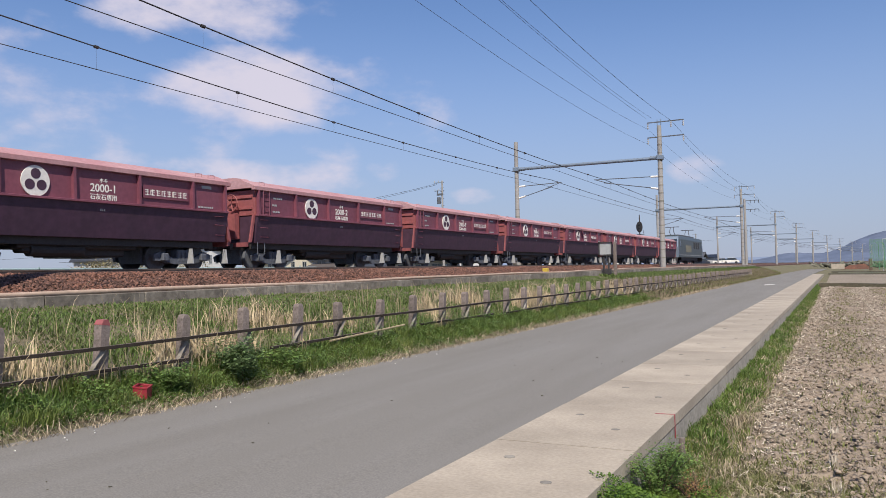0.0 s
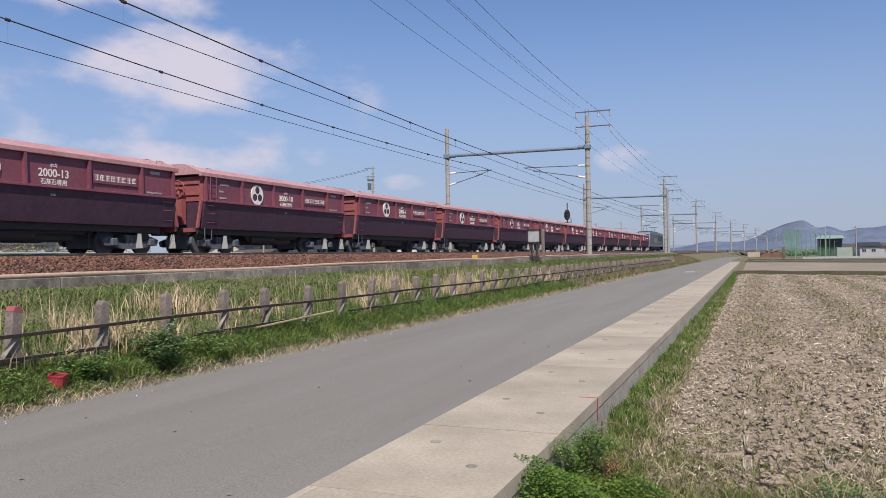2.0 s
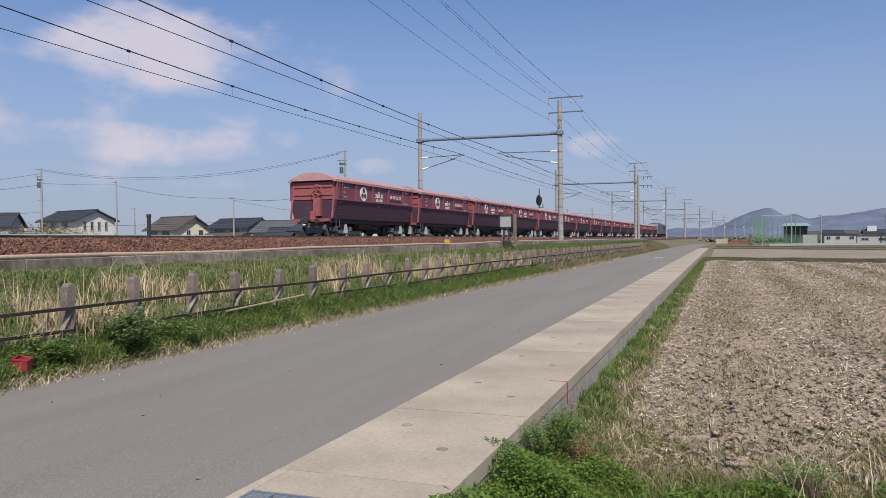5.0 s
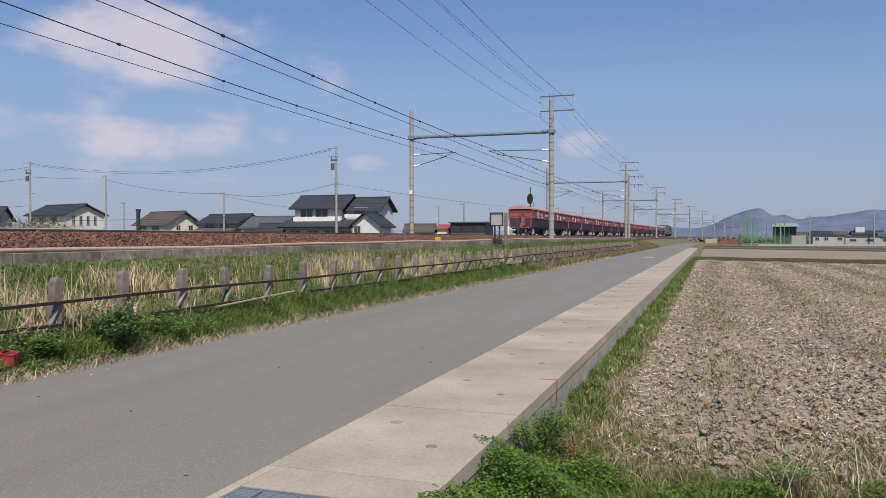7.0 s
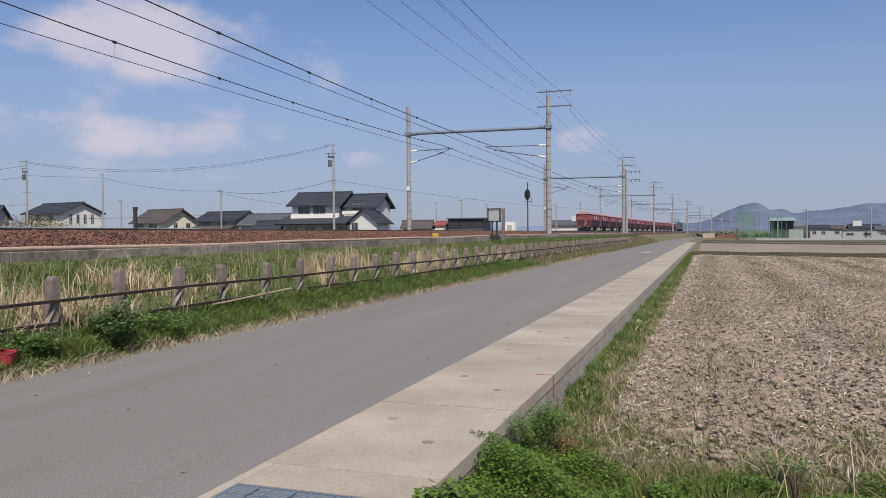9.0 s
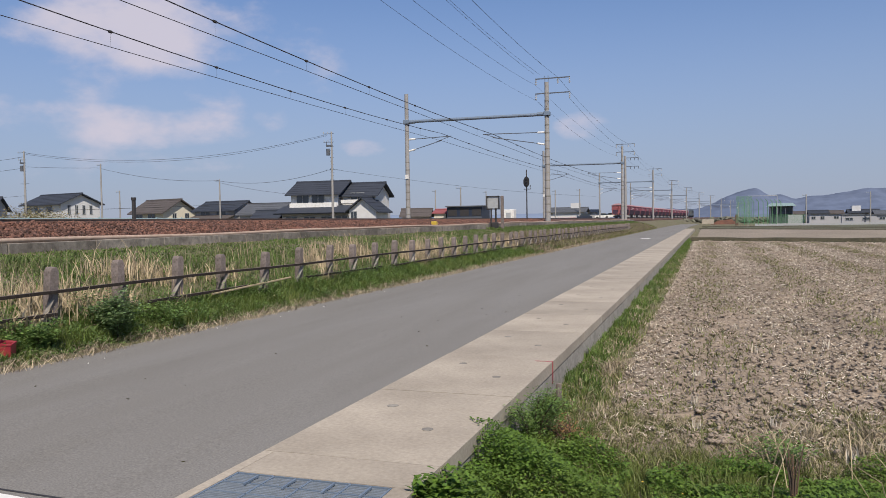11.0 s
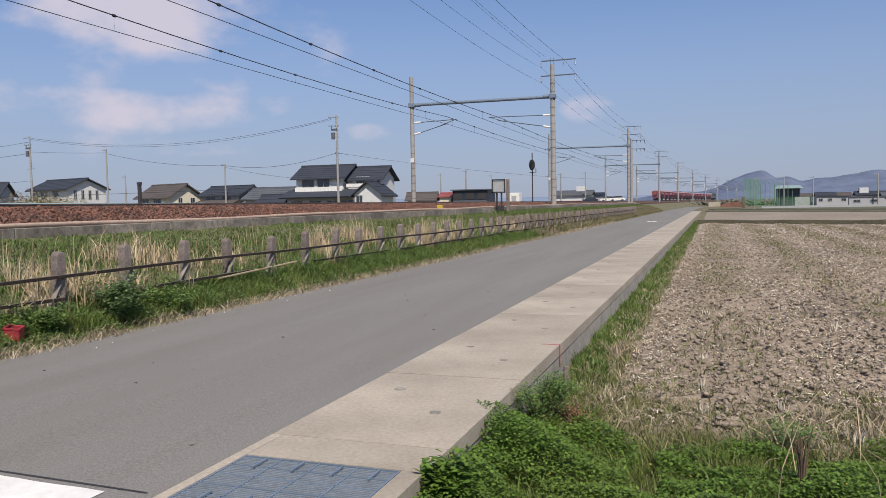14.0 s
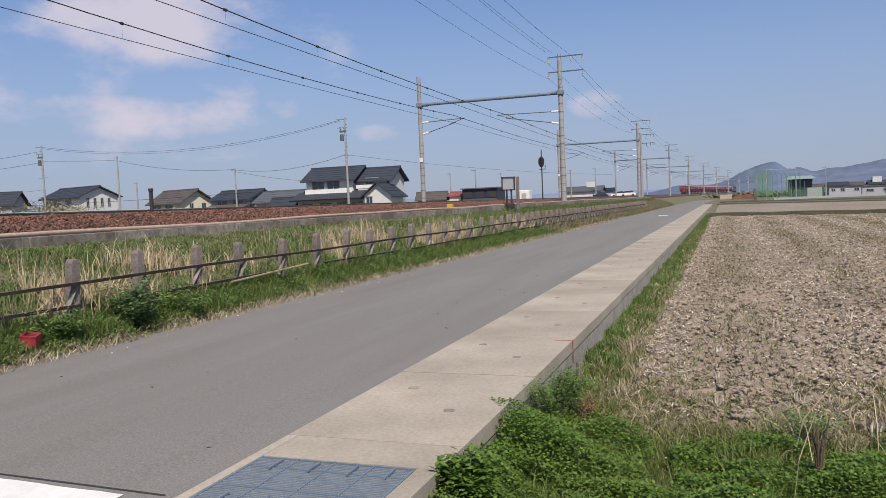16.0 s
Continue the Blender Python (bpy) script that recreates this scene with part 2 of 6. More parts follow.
M = dict(
    asphalt=material("asphalt", (0.192, 0.183, 0.168), 0.9, vary=0.36, grain=70, patch=1.0, bump=0.3, bump_size=0.006, second=(0.165, 0.155, 0.138), drawn=(1.1, 0.09, 1)),
    concrete=material("pale_concrete", (0.40, 0.347, 0.278), 0.88, vary=0.18, grain=30, patch=0.9, bump=0.25, second=(0.30, 0.258, 0.205), island=0.09),
    curb=material("weathered_concrete", (0.27, 0.25, 0.215), 0.9, vary=0.3, grain=18, patch=1.6, bump=0.4, second=(0.17, 0.155, 0.135), island=0.2),
    post=material("old_concrete", (0.245, 0.200, 0.180), 0.92, vary=0.35, grain=40, patch=6, bump=0.6, second=(0.145, 0.118, 0.102), island=0.12),
    pole=material("pole_concrete", (0.33, 0.32, 0.305), 0.85, vary=0.15, grain=12, patch=1.0, bump=0.2, second=(0.25, 0.24, 0.225)),
    ballast=material("ballast", (0.180, 0.082, 0.056), 0.92, vary=0.4, grain=18, patch=1.2, bump=0.8, bump_size=0.04, second=(0.115, 0.060, 0.046), island=0.65),
    drain=material("drain_concrete", (0.36, 0.33, 0.285), 0.9, vary=0.3, grain=18, patch=2.2, bump=0.4, second=(0.25, 0.23, 0.20)),
    chaff=material("bleached_straw", (0.60, 0.535, 0.44), 0.85, vary=0.15, grain=30, patch=2, bump=0, second=(0.45, 0.39, 0.305), island=0.3),
    meadow=material("fallow_green", (0.078, 0.086, 0.046), 0.95, vary=0.3, grain=3, patch=0.12, bump=0.5, bump_size=0.05, second=(0.110, 0.105, 0.064)),
    pale_earth=material("pale_dry_earth", (0.265, 0.22, 0.172), 0.95, vary=0.3, grain=4, patch=0.2, bump=0.8, bump_size=0.05, second=(0.20, 0.165, 0.122), drawn=(0.5, 0.12, 1)),
    brown_grass=material("brown_dead_grass", (0.225, 0.175, 0.12), 0.85, vary=0.2, grain=8, patch=0.4, bump=0, second=(0.165, 0.14, 0.085), island=0.4),
    bank_grass=material("bank_grass_blade", (0.115, 0.188, 0.042), 0.65, vary=0.25, grain=8, patch=0.7, bump=0, second=(0.122, 0.155, 0.048), island=0.45, thin=0.3),
    moss=material("olive_moss", (0.165, 0.185, 0.060), 0.8, vary=0.25, grain=14, patch=1.2, bump=0, second=(0.200, 0.190, 0.085), island=0.4, thin=0.32),
    faded=material("weathered_dead_grass", (0.40, 0.335, 0.235), 0.85, vary=0.2, grain=20, patch=2.0, bump=0, second=(0.27, 0.215, 0.14), island=0.45),
    duct=material("sun_bleached_duct", (0.43, 0.315, 0.245), 0.8, vary=0.2, grain=8, patch=0.7, bump=0.2, second=(0.36, 0.27, 0.21)),
    panel=material("ochre_panel", (0.20, 0.185, 0.125), 0.55, vary=0.15, grain=6, patch=1, bump=0.05),
    herb=material("yellow_green_blade", (0.17, 0.20, 0.05), 0.6, vary=0.2, grain=8, patch=0.8, bump=0, second=(0.12, 0.175, 0.035), island=0.4, thin=0.32),
    stained=material("stained_concrete", (0.250, 0.225, 0.190), 0.92, vary=0.45, grain=9, patch=1.8, bump=0.5, second=(0.135, 0.118, 0.098), island=0.25),
    rail=material("weathered_rail", (0.040, 0.032, 0.027), 0.85, vary=0.3, grain=12, patch=2, bump=0.1, spec=0.15),
    bank=material("dark_turf", (0.055, 0.052, 0.030), 0.95, vary=0.4, grain=6, patch=0.5, bump=0.6, bump_size=0.05, second=(0.080, 0.068, 0.042)),
    earth=material("dry_earth", (0.285, 0.226, 0.169), 0.95, vary=0.45, grain=16, patch=0.35, bump=1.0, bump_size=0.05, second=(0.205, 0.164, 0.124)),
    clod=material("clod", (0.315, 0.252, 0.192), 0.95, vary=0.3, grain=30, patch=0.4, bump=0.5, second=(0.245, 0.200, 0.155), island=0.22),
    straw=material("dry_straw", (0.48, 0.385, 0.245), 0.8, vary=0.2, grain=30, patch=2, bump=0, second=(0.35, 0.275, 0.175), island=0.4),
    soil=material("grassy_soil", (0.105, 0.105, 0.045), 0.95, vary=0.4, grain=9, patch=0.25, bump=0.6, bump_size=0.05, second=(0.15, 0.125, 0.08)),
    grass=material("grass_blade", (0.132, 0.208, 0.042), 0.6, vary=0.25, grain=8, patch=0.6, bump=0, second=(0.090, 0.150, 0.034), island=0.5, thin=0.32),
    leaf=material("weed_leaf", (0.090, 0.180, 0.022), 0.6, vary=0.2, grain=20, patch=0.8, bump=0, second=(0.130, 0.200, 0.034), island=0.35, thin=0.32),
    bush=material("shrub_leaf", (0.160, 0.250, 0.062), 0.55, vary=0.2, grain=20, patch=2.0, bump=0, second=(0.105, 0.180, 0.05), island=0.45, thin=0.32),
    litter=material("matted_litter", (0.42, 0.345, 0.245), 0.85, vary=0.2, grain=30, patch=2, bump=0, second=(0.30, 0.24, 0.165), island=0.5),
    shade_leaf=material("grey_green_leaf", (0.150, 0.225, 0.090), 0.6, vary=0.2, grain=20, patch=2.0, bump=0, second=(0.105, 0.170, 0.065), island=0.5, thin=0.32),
    reddish=material("reddish_weed", (0.20, 0.10, 0.04), 0.7, vary=0.2, grain=20, patch=2.0, bump=0, island=0.4),
    steel=material("rail_steel", (0.20, 0.15, 0.12), 0.5, 0.6, vary=0.3, grain=20, patch=2, bump=0.1),
    galv=material("galvanised_steel", (0.20, 0.255, 0.32), 0.45, 0.3, vary=0.12, grain=12, patch=2, bump=0.05),
    dark=material("dark_iron", (0.045, 0.042, 0.042), 0.65, 0.2, vary=0.3, grain=15, patch=2, bump=0.2),
    bogie=material("bogie_grey", (0.100, 0.112, 0.132), 0.7, 0.1, vary=0.35, grain=12, patch=3, bump=0.2),
    plate=material("pale_grey_paint", (0.36, 0.37, 0.37), 0.6, vary=0.15, grain=10, patch=2, bump=0.1),
    maroon=material("maroon_paint", (0.200, 0.060, 0.086), 0.55, vary=0.18, grain=6, patch=0.7, bump=0.06, second=(0.162, 0.051, 0.075)),
    redend=material("red_brown_paint", (0.31, 0.090, 0.090), 0.6, vary=0.2, grain=7, patch=1.0, bump=0.08, second=(0.24, 0.075, 0.078)),
    dust=material("dusty_pink_paint", (0.43, 0.255, 0.265), 0.8, vary=0.16, grain=8, patch=0.8, bump=0.1, second=(0.38, 0.19, 0.205)),
    # maroon darkened by the canted side's shade; also used for the disc's dots
    lower=material("shaded_maroon_paint", (0.066, 0.030, 0.055), 0.6, vary=0.25, grain=5, patch=0.8, bump=0.1, second=(0.051, 0.026, 0.045)),
    white=material("white_paint", (0.78, 0.77, 0.72), 0.6, vary=0.1, grain=14, patch=3, bump=0.05, second=(0.66, 0.64, 0.60)),
    red=material("red_plastic", (0.33, 0.03, 0.045), 0.5, vary=0.2, grain=15, patch=4, bump=0.1),
    yellow=material("yellow_paint", (0.55, 0.38, 0.05), 0.6, vary=0.2, grain=15, patch=4, bump=0.1),
    green=material("loco_green_grey", (0.062, 0.078, 0.082), 0.45, vary=0.15, grain=6, patch=1, bump=0.05, second=(0.045, 0.058, 0.064)),
    navy=material("navy_paint", (0.022, 0.03, 0.05), 0.45, vary=0.15, grain=6, patch=1, bump=0.05),
    cream=material("cream_paint", (0.42, 0.40, 0.32), 0.5, vary=0.12, grain=6, patch=1, bump=0.05),
    black=material("black_rubber", (0.02, 0.02, 0.022), 0.6, vary=0.2, grain=15, patch=2, bump=0.1),
    wall_white=material("white_render", (0.60, 0.60, 0.59), 0.85, vary=0.06, grain=8, patch=0.5, bump=0.1, second=(0.53, 0.53, 0.52)),
    wall_grey=material("grey_render", (0.38, 0.38, 0.39), 0.85, vary=0.08, grain=8, patch=0.5, bump=0.1),
    wall_cream=material("cream_render", (0.62, 0.57, 0.45), 0.85, vary=0.08, grain=8, patch=0.5, bump=0.1),
    roof=material("slate_blue_tiles", (0.032, 0.039, 0.054), 0.75, vary=0.2, grain=5, patch=0.6, bump=0.3, bump_size=0.03),
    roof_brown=material("brown_tiles", (0.090, 0.076, 0.070), 0.75, vary=0.25, grain=5, patch=0.6, bump=0.3, bump_size=0.03),
    roof_grey=material("grey_tiles", (0.090, 0.098, 0.112), 0.75, vary=0.2, grain=5, patch=0.6, bump=0.3, bump_size=0.03),
    teal=material("teal_sheet", (0.30, 0.42, 0.43), 0.5, vary=0.12, grain=5, patch=0.6, bump=0.05),
    net=material("green_net", (0.10, 0.24, 0.12), 0.8, vary=0.2, grain=6, patch=0.5, bump=0),
    # blue haze of distance is mixed into these two colours, more into the ridge
    hill=material("hazed_wooded_hill", (0.128, 0.158, 0.225), 1.0, vary=0.22, grain=0.02, patch=0.004, bump=0, second=(0.108, 0.136, 0.198), spec=0.0),
    mist=material("hazed_distant_ridge", (0.19, 0.24, 0.33), 1.0, vary=0.05, grain=0.01, patch=0.002, bump=0, spec=0.0),
    glass=material("dark_glass", (0.035, 0.045, 0.055), 0.08, vary=0.1, grain=2, patch=1, bump=0, spec=0.8),
    wood=material("brown_wood", (0.12, 0.08, 0.055), 0.8, vary=0.3, grain=15, patch=2, bump=0.3),
    grate=material("steel_grating", (0.28, 0.32, 0.36), 0.5, 0.3, vary=0.2, grain=20, patch=3, bump=0.1),
)


# ---- building helpers ----
def box(bm, x, y, z, sx, sy, sz, turn=None, bevel=0.0):
    """A block by its centre and full sizes, turned about its centre by a matrix."""
    geo = bmesh.ops.create_cube(bm, size=1.0)
    vs = geo["verts"]
    bmesh.ops.scale(bm, vec=(sx, sy, sz), verts=vs)
    if bevel:
        es = list({e for v in vs for e in v.link_edges})
        vs = [v for v in bmesh.ops.bevel(bm, geom=es, offset=bevel, segments=1, affect="EDGES")["verts"]]
    if turn is not None:
        bmesh.ops.rotate(bm, cent=(0, 0, 0), matrix=turn.to_3x3(), verts=vs)
    bmesh.ops.translate(bm, vec=(x, y, z), verts=vs)


def rod(bm, a, b, r0, r1=None, sides=8, caps=True):
    """A round bar from a to b, tapering from r0 to r1."""
    a, b = Vector(a), Vector(b)
    d = b - a
    geo = bmesh.ops.create_cone(bm, cap_ends=caps, segments=sides, radius1=r0, radius2=r0 if r1 is None else r1, depth=d.length)
    m = Matrix.Translation((a + b) / 2) @ d.to_track_quat("Z", "Y").to_matrix().to_4x4()
    bmesh.ops.transform(bm, matrix=m, verts=geo["verts"])


def prism(bm, outline, axis, lo, hi):
    """A closed outline of (u, v) pulled along x or y: for x u, v are y, z; for y u, v are x, z."""
    put = (lambda u, v, w: (w, u, v)) if axis == "x" else (lambda u, v, w: (u, w, v))
    a = [bm.verts.new(put(u, v, lo)) for u, v in outline]
    b = [bm.verts.new(put(u, v, hi)) for u, v in outline]
    n = len(outline)
    fs = [bm.faces.new(a), bm.faces.new(b[::-1])]
    for i in range(n):
        fs.append(bm.faces.new((a[i], b[i], b[(i + 1) % n], a[(i + 1) % n])))
    bmesh.ops.recalc_face_normals(bm, faces=fs)


def mesh_of(name, bm, mat):
    me = bpy.data.meshes.new(name)
    bm.to_mesh(me)
    bm.free()
    me.materials.append(mat)
    return me


def part(name, bm, mat, parent=None, label=""):
    ob = new(name, mesh_of(name, bm, mat))
    if parent is not None:
        ob.parent = parent
    if label:
        tagged(ob, label)
    return ob


def thing(name, label, category, group="", at=None, kind=""):
    ob = new(name)
    ob.empty_display_size = 0.2
    if at is not None:
        ob.matrix_basis = at
    return tagged(ob, label, category, group, kind)


def B():
    return bmesh.new()


def sheet(name, verts, faces, mat, parent=None, smooth=False):
    me = bpy.data.meshes.new(name)
    me.from_pydata(verts, [], faces)
    me.materials.append(mat)
    if smooth:
        me.polygons.foreach_set("use_smooth", [True] * len(me.polygons))
    ob = new(name, me)
    if parent is not None:
        ob.parent = parent
    return ob


def bend(y):
    """How far the line and all along it have swung to the right at y: a 3 km curve that begins at 120 m."""
    if y < 120:
        return 0.0
    if y < 460:
        return (y - 120) ** 2 / 6100
    return 340 ** 2 / 6100 + (y - 460) * 340 / 3050


RAIL = 1.78
TRACK_A, TRACK_B = -20.6, -16.1


# ---- ground ----
YS = [-150, -60, -25, -10, -4, 0, 3, 6, 9, 12, 16, 20, 26, 34, 44, 56, 72, 90, 110, 130, 150, 175, 200, 230, 260, 300, 340, 400, 470, 600, 900, 1400, 2200, 3400]
PROFILE = [(-2500, 0.3), (-400, 0.4), (-120, 0.5), (-40, 0.6), (-26, 0.7), (-24.6, 1.0), (-23, 1.2), (-12, 1.1), (-11.28, 1.12), (-10.4, 0.98), (-9.4, 0.72),
           (-8.6, 0.46), (-8.0, 0.28), (-7.6, 0.09), (-7.15, 0.0), (-6.6, -0.06), (-3, -0.06), (-2.4, -0.3), (-1.7, -0.36), (-1.4, -0.40), (-1.1, -0.46), (-0.6, -0.48), (0, -0.49), (8, -0.5), (30, -0.5), (150, -0.5), (700, -0.4), (2500, 0)]


def strip_grid(profile, ys, rough=0.0):
    vs, fs, n = [], [], len(profile)
    for y in ys:
        for x, z in profile:
            d = rough * noise.noise(Vector((x * 0.8, y * 0.5, 3))) if rough else 0
            vs.append((x + bend(y), y, z + d))
    for j in range(len(ys) - 1):
        for i in range(n - 1):
            a = j * n + i
            fs.append((a, a + 1, a + n + 1, a + n))
    return vs, fs


tagged(sheet("ground", *strip_grid(PROFILE, YS), M["soil"]), "grassy earth falling from the railway bank to the fields", "ground", kind="structure")

# the lane
ROAD_YS = [-60, -20, -8, 0, 4, 8, 12, 18, 26, 36, 50, 70, 90, 110, 125, 140, 155, 170, 185, 200]
road_vs, road_fs = strip_grid([(-7.2, -0.10), (-7.16, 0.0), (-5.0, 0.035), (-2.92, 0.0), (-2.884, -0.003), (-2.884, -0.1)], ROAD_YS)
tagged(sheet("road", road_vs, road_fs, M["asphalt"]), "narrow grey asphalt lane, worn smooth, with dusty edges", "road", kind="structure")
vs, fs = [], []
for k in range(25):
    x = -7.0 + k * 0.159
    zr = float(np.interp(x, [-7.16, -5.0, -2.92], [0.0, 0.035, 0.0])) + 0.004
    vs += [(x, 2.86 + 0.004 * math.sin(k * 2.1), zr), (x, 3.32 + 0.005 * math.sin(k * 1.7), zr)]
for k in range(24):
    fs.append((2 * k, 2 * k + 2, 2 * k + 3, 2 * k + 1))
tagged(sheet("stop_line", vs, fs, M["white"]), "chipped white painted line across the asphalt lane", "road marking", kind="structure")
vs = [(x, y, float(np.interp(x, [-7.16, -5.0, -2.92], [0.0, 0.035, 0.0])) + 0.003) for x in np.linspace(-7.1, -2.95, 20) for y in (3.37, 3.39)]
tagged(sheet("road_seam", vs, [(2 * k, 2 * k + 2, 2 * k + 3, 2 * k + 1) for k in range(19)], M["dark"]), "dark tar seam across the lane", "seam", kind="structure")

vs = [(-4.75, 60.0, 0.035), (-4.05, 60.0, 0.03), (-4.05, 61.3, 0.03), (-4.75, 61.3, 0.035)]
tagged(sheet("road_mark", vs, [(0, 1, 2, 3)], M["white"]), "small worn white patch painted on the lane", "road marking", kind="structure")

# the concrete walk beside the lane: slabs with open joints on a low wall
walkway = thing("pavement", "pale concrete slab walk over a drain beside the lane", "pavement", kind="structure")
bm = B()
prism(bm, [(-1.78, -0.7), (-1.607, -0.7), (-1.607, -0.135), (-1.78, -0.135)], "y", -30, 118)
prism(bm, [(-2.88, -0.7), (-2.74, -0.7), (-2.74, -0.135), (-2.88, -0.135)], "y", -30, 118)
prism(bm, [(-1.76, -0.14), (-1.63, -0.14), (-1.63, -0.121), (-1.76, -0.121)], "y", 4.56, 118)
part("drain_wall", bm, M["drain"], walkway, "dark weathered concrete side wall")


def slab_mesh(x0, x1, y0, y1):
    bm = B()
    box(bm, (x0 + x1) / 2, (y0 + y1) / 2, -0.06, x1 - x0, y1 - y0 - 0.014, 0.12)
    return mesh_of("slab", bm, M["concrete"])


slab = slab_mesh(-2.88, -1.60, 0, 2)
for k in range(-6, 57):
    y0 = 4.55 + 2 * k
    if k == -1:
        continue
    ob = new("slab", slab)
    ob.location = (0, y0, random.uniform(-0.003, 0.003))
    ob.parent = walkway
bm = B()
box(bm, 0, 0, -0.062, 1.24, 0.03, 0.112)
filler = mesh_of("joint_filler", bm, M["bank"])
for k in range(-6, 57):
    ob = new("joint_filler", filler)
    ob.location = (-2.245, 4.55 + 2 * k, 0)
    ob.parent = walkway
for x0, x1, y0, y1 in ((-2.88, -2.80, 2.55, 4.55), (-2.80, -1.60, 4.11, 4.55), (-2.80, -1.60, 2.55, 3.11), (-1.74, -1.60, 3.11, 4.11)):
    bm = B()
    box(bm, (x0 + x1) / 2, (y0 + y1) / 2, -0.06, x1 - x0 - 0.004, y1 - y0 - 0.006, 0.12)
    part("slab", bm, M["concrete"], walkway)

# steel grating over the open drain, red survey mark, lifting holes
grating = thing("drain_grating", "blue-grey steel grating set flush in the concrete walk", "grating")
for k in range(39):
    bm = B()
    box(bm, -2.27, 3.135 + k * 0.0247, -0.03, 1.04, 0.006, 0.05)
    part("bearing_bar", bm, M["grate"], grating)
for x in (-2.79, -2.53, -2.27, -2.01, -1.75):
    bm = B()
    box(bm, x, 3.61, -0.012, 0.012, 0.99, 0.022)
    part("cross_bar", bm, M["galv"], grating)
for y in (3.12, 3.30, 3.46, 3.62, 3.78, 3.94, 4.10):
    bm = B()
    box(bm, -2.27, y, -0.012, 1.04, 0.006, 0.022)
    part("cross_bar", bm, M["galv"], grating)
for x in (-2.62, -2.36, -2.10, -1.86):
    for y in (3.42, 3.98):
        bm = B()
        box(bm, x, y, 0.004, 0.014, 0.16, 0.012)
        part("clip", bm, M["galv"], grating)
bm = B()
box(bm, -1.70, 8.30, 0.002, 0.20, 0.022, 0.004)
box(bm, -1.597, 8.30, -0.12, 0.005, 0.022, 0.25)
tagged(part("survey_mark", bm, M["red"]), "red paint mark on the edge of the concrete walk", "paint mark")
for k in range(0, 14):
    for x, dy in ((-2.52, 1.42), (-1.98, 0.8)):
        bm = B()
        rod(bm, (x, 4.55 + 2 * k + dy, -0.002), (x, 4.55 + 2 * k + dy, 0.003), 0.038 + 0.012 * random.random(), None, 12)
        part("lifting_hole", bm, M["curb"], walkway)
bm = B()
box(bm, -2.3, 40, -0.62, 1.1, 150, 0.05)
part("drain_floor", bm, M["dark"], walkway)
bm = B()
rod(bm, (-1.47, 7.95, -0.45), (-1.47, 7.95, -0.16), 0.035, 0.03, 8)
tagged(part("marker_stake", bm, M["post"]), "short pale grey stake in the grass", "stake")

# railway formation: ballast bed, retaining wall
bm_prof = [(-24.4, 1.0), (-22.9, 1.58), (-13.4, 1.64), (-12.9, 1.63), (-12.2, 1.48), (-11.42, 1.29), (-11.40, 1.0)]
bal_ys = list(np.arange(-40, 140, 1.0)) + list(np.arange(140, 470, 8.0)) + [600, 800, 1200]
vs, fs = strip_grid(bm_prof, bal_ys, 0.05)
ballast_bed = tagged(sheet("ballast_bed", vs, fs, M["ballast"]), "rust-brown crushed stone ballast bed of the railway", "ballast", kind="structure")

wall = thing("retaining_wall", "low grey concrete retaining wall along the ballast", "wall", kind="structure")
y = -38.0
while y < 130:
    bm = B()
    z = 1.30 + min(max(y - 10, 0), 40) * 0.0028
    box(bm, -11.34 + bend(y), y + 1.0, z - 0.25, 0.14, 1.985, 0.5, bevel=0.012)
    part("wall_block", bm, M["stained"], wall)
    y += 2.0


def tube(name, pts, r, mat, parent=None, sides=6, label="", phase=0.0):
    """A cable or pipe through points, as one mesh."""
    vs, fs = [], []
    pts = [Vector(p) for p in pts]
    for i, p in enumerate(pts):
        d = (pts[min(i + 1, len(pts) - 1)] - pts[max(i - 1, 0)]).normalized()
        s = d.cross(Vector((0, 0, 1)))
        s = s.normalized() if s.length > 1e-4 else Vector((1, 0, 0))
        u = s.cross(d)
        for k in range(sides):
            a = 2 * math.pi * k / sides + phase
            vs.append(p + r * (math.cos(a) * s + math.sin(a) * u))
    for i in range(len(pts) - 1):
        for k in range(sides):
            a, b = i * sides + k, i * sides + (k + 1) % sides
            fs.append((a, b, b + sides, a + sides))
    fs += [tuple(range(sides))[::-1], tuple(range(len(vs) - sides, len(vs)))]
    ob = sheet(name, vs, fs, mat, parent, sides > 4)
    if label:
        tagged(ob, label)
    return ob


duct = [(-11.36 + 0.05 * math.sin(y * 0.9) + bend(y), y, 1.335 + min(max(y - 10, 0), 40) * 0.0028 + 0.012 * math.sin(y * 0.7) + 0.012 * math.sin(y * 0.31)) for y in np.arange(-30, 125, 1.5)]
tagged(tube("cable_duct", duct, 0.048, M["duct"]), "long pale cable duct lying on the retaining wall", "cable")

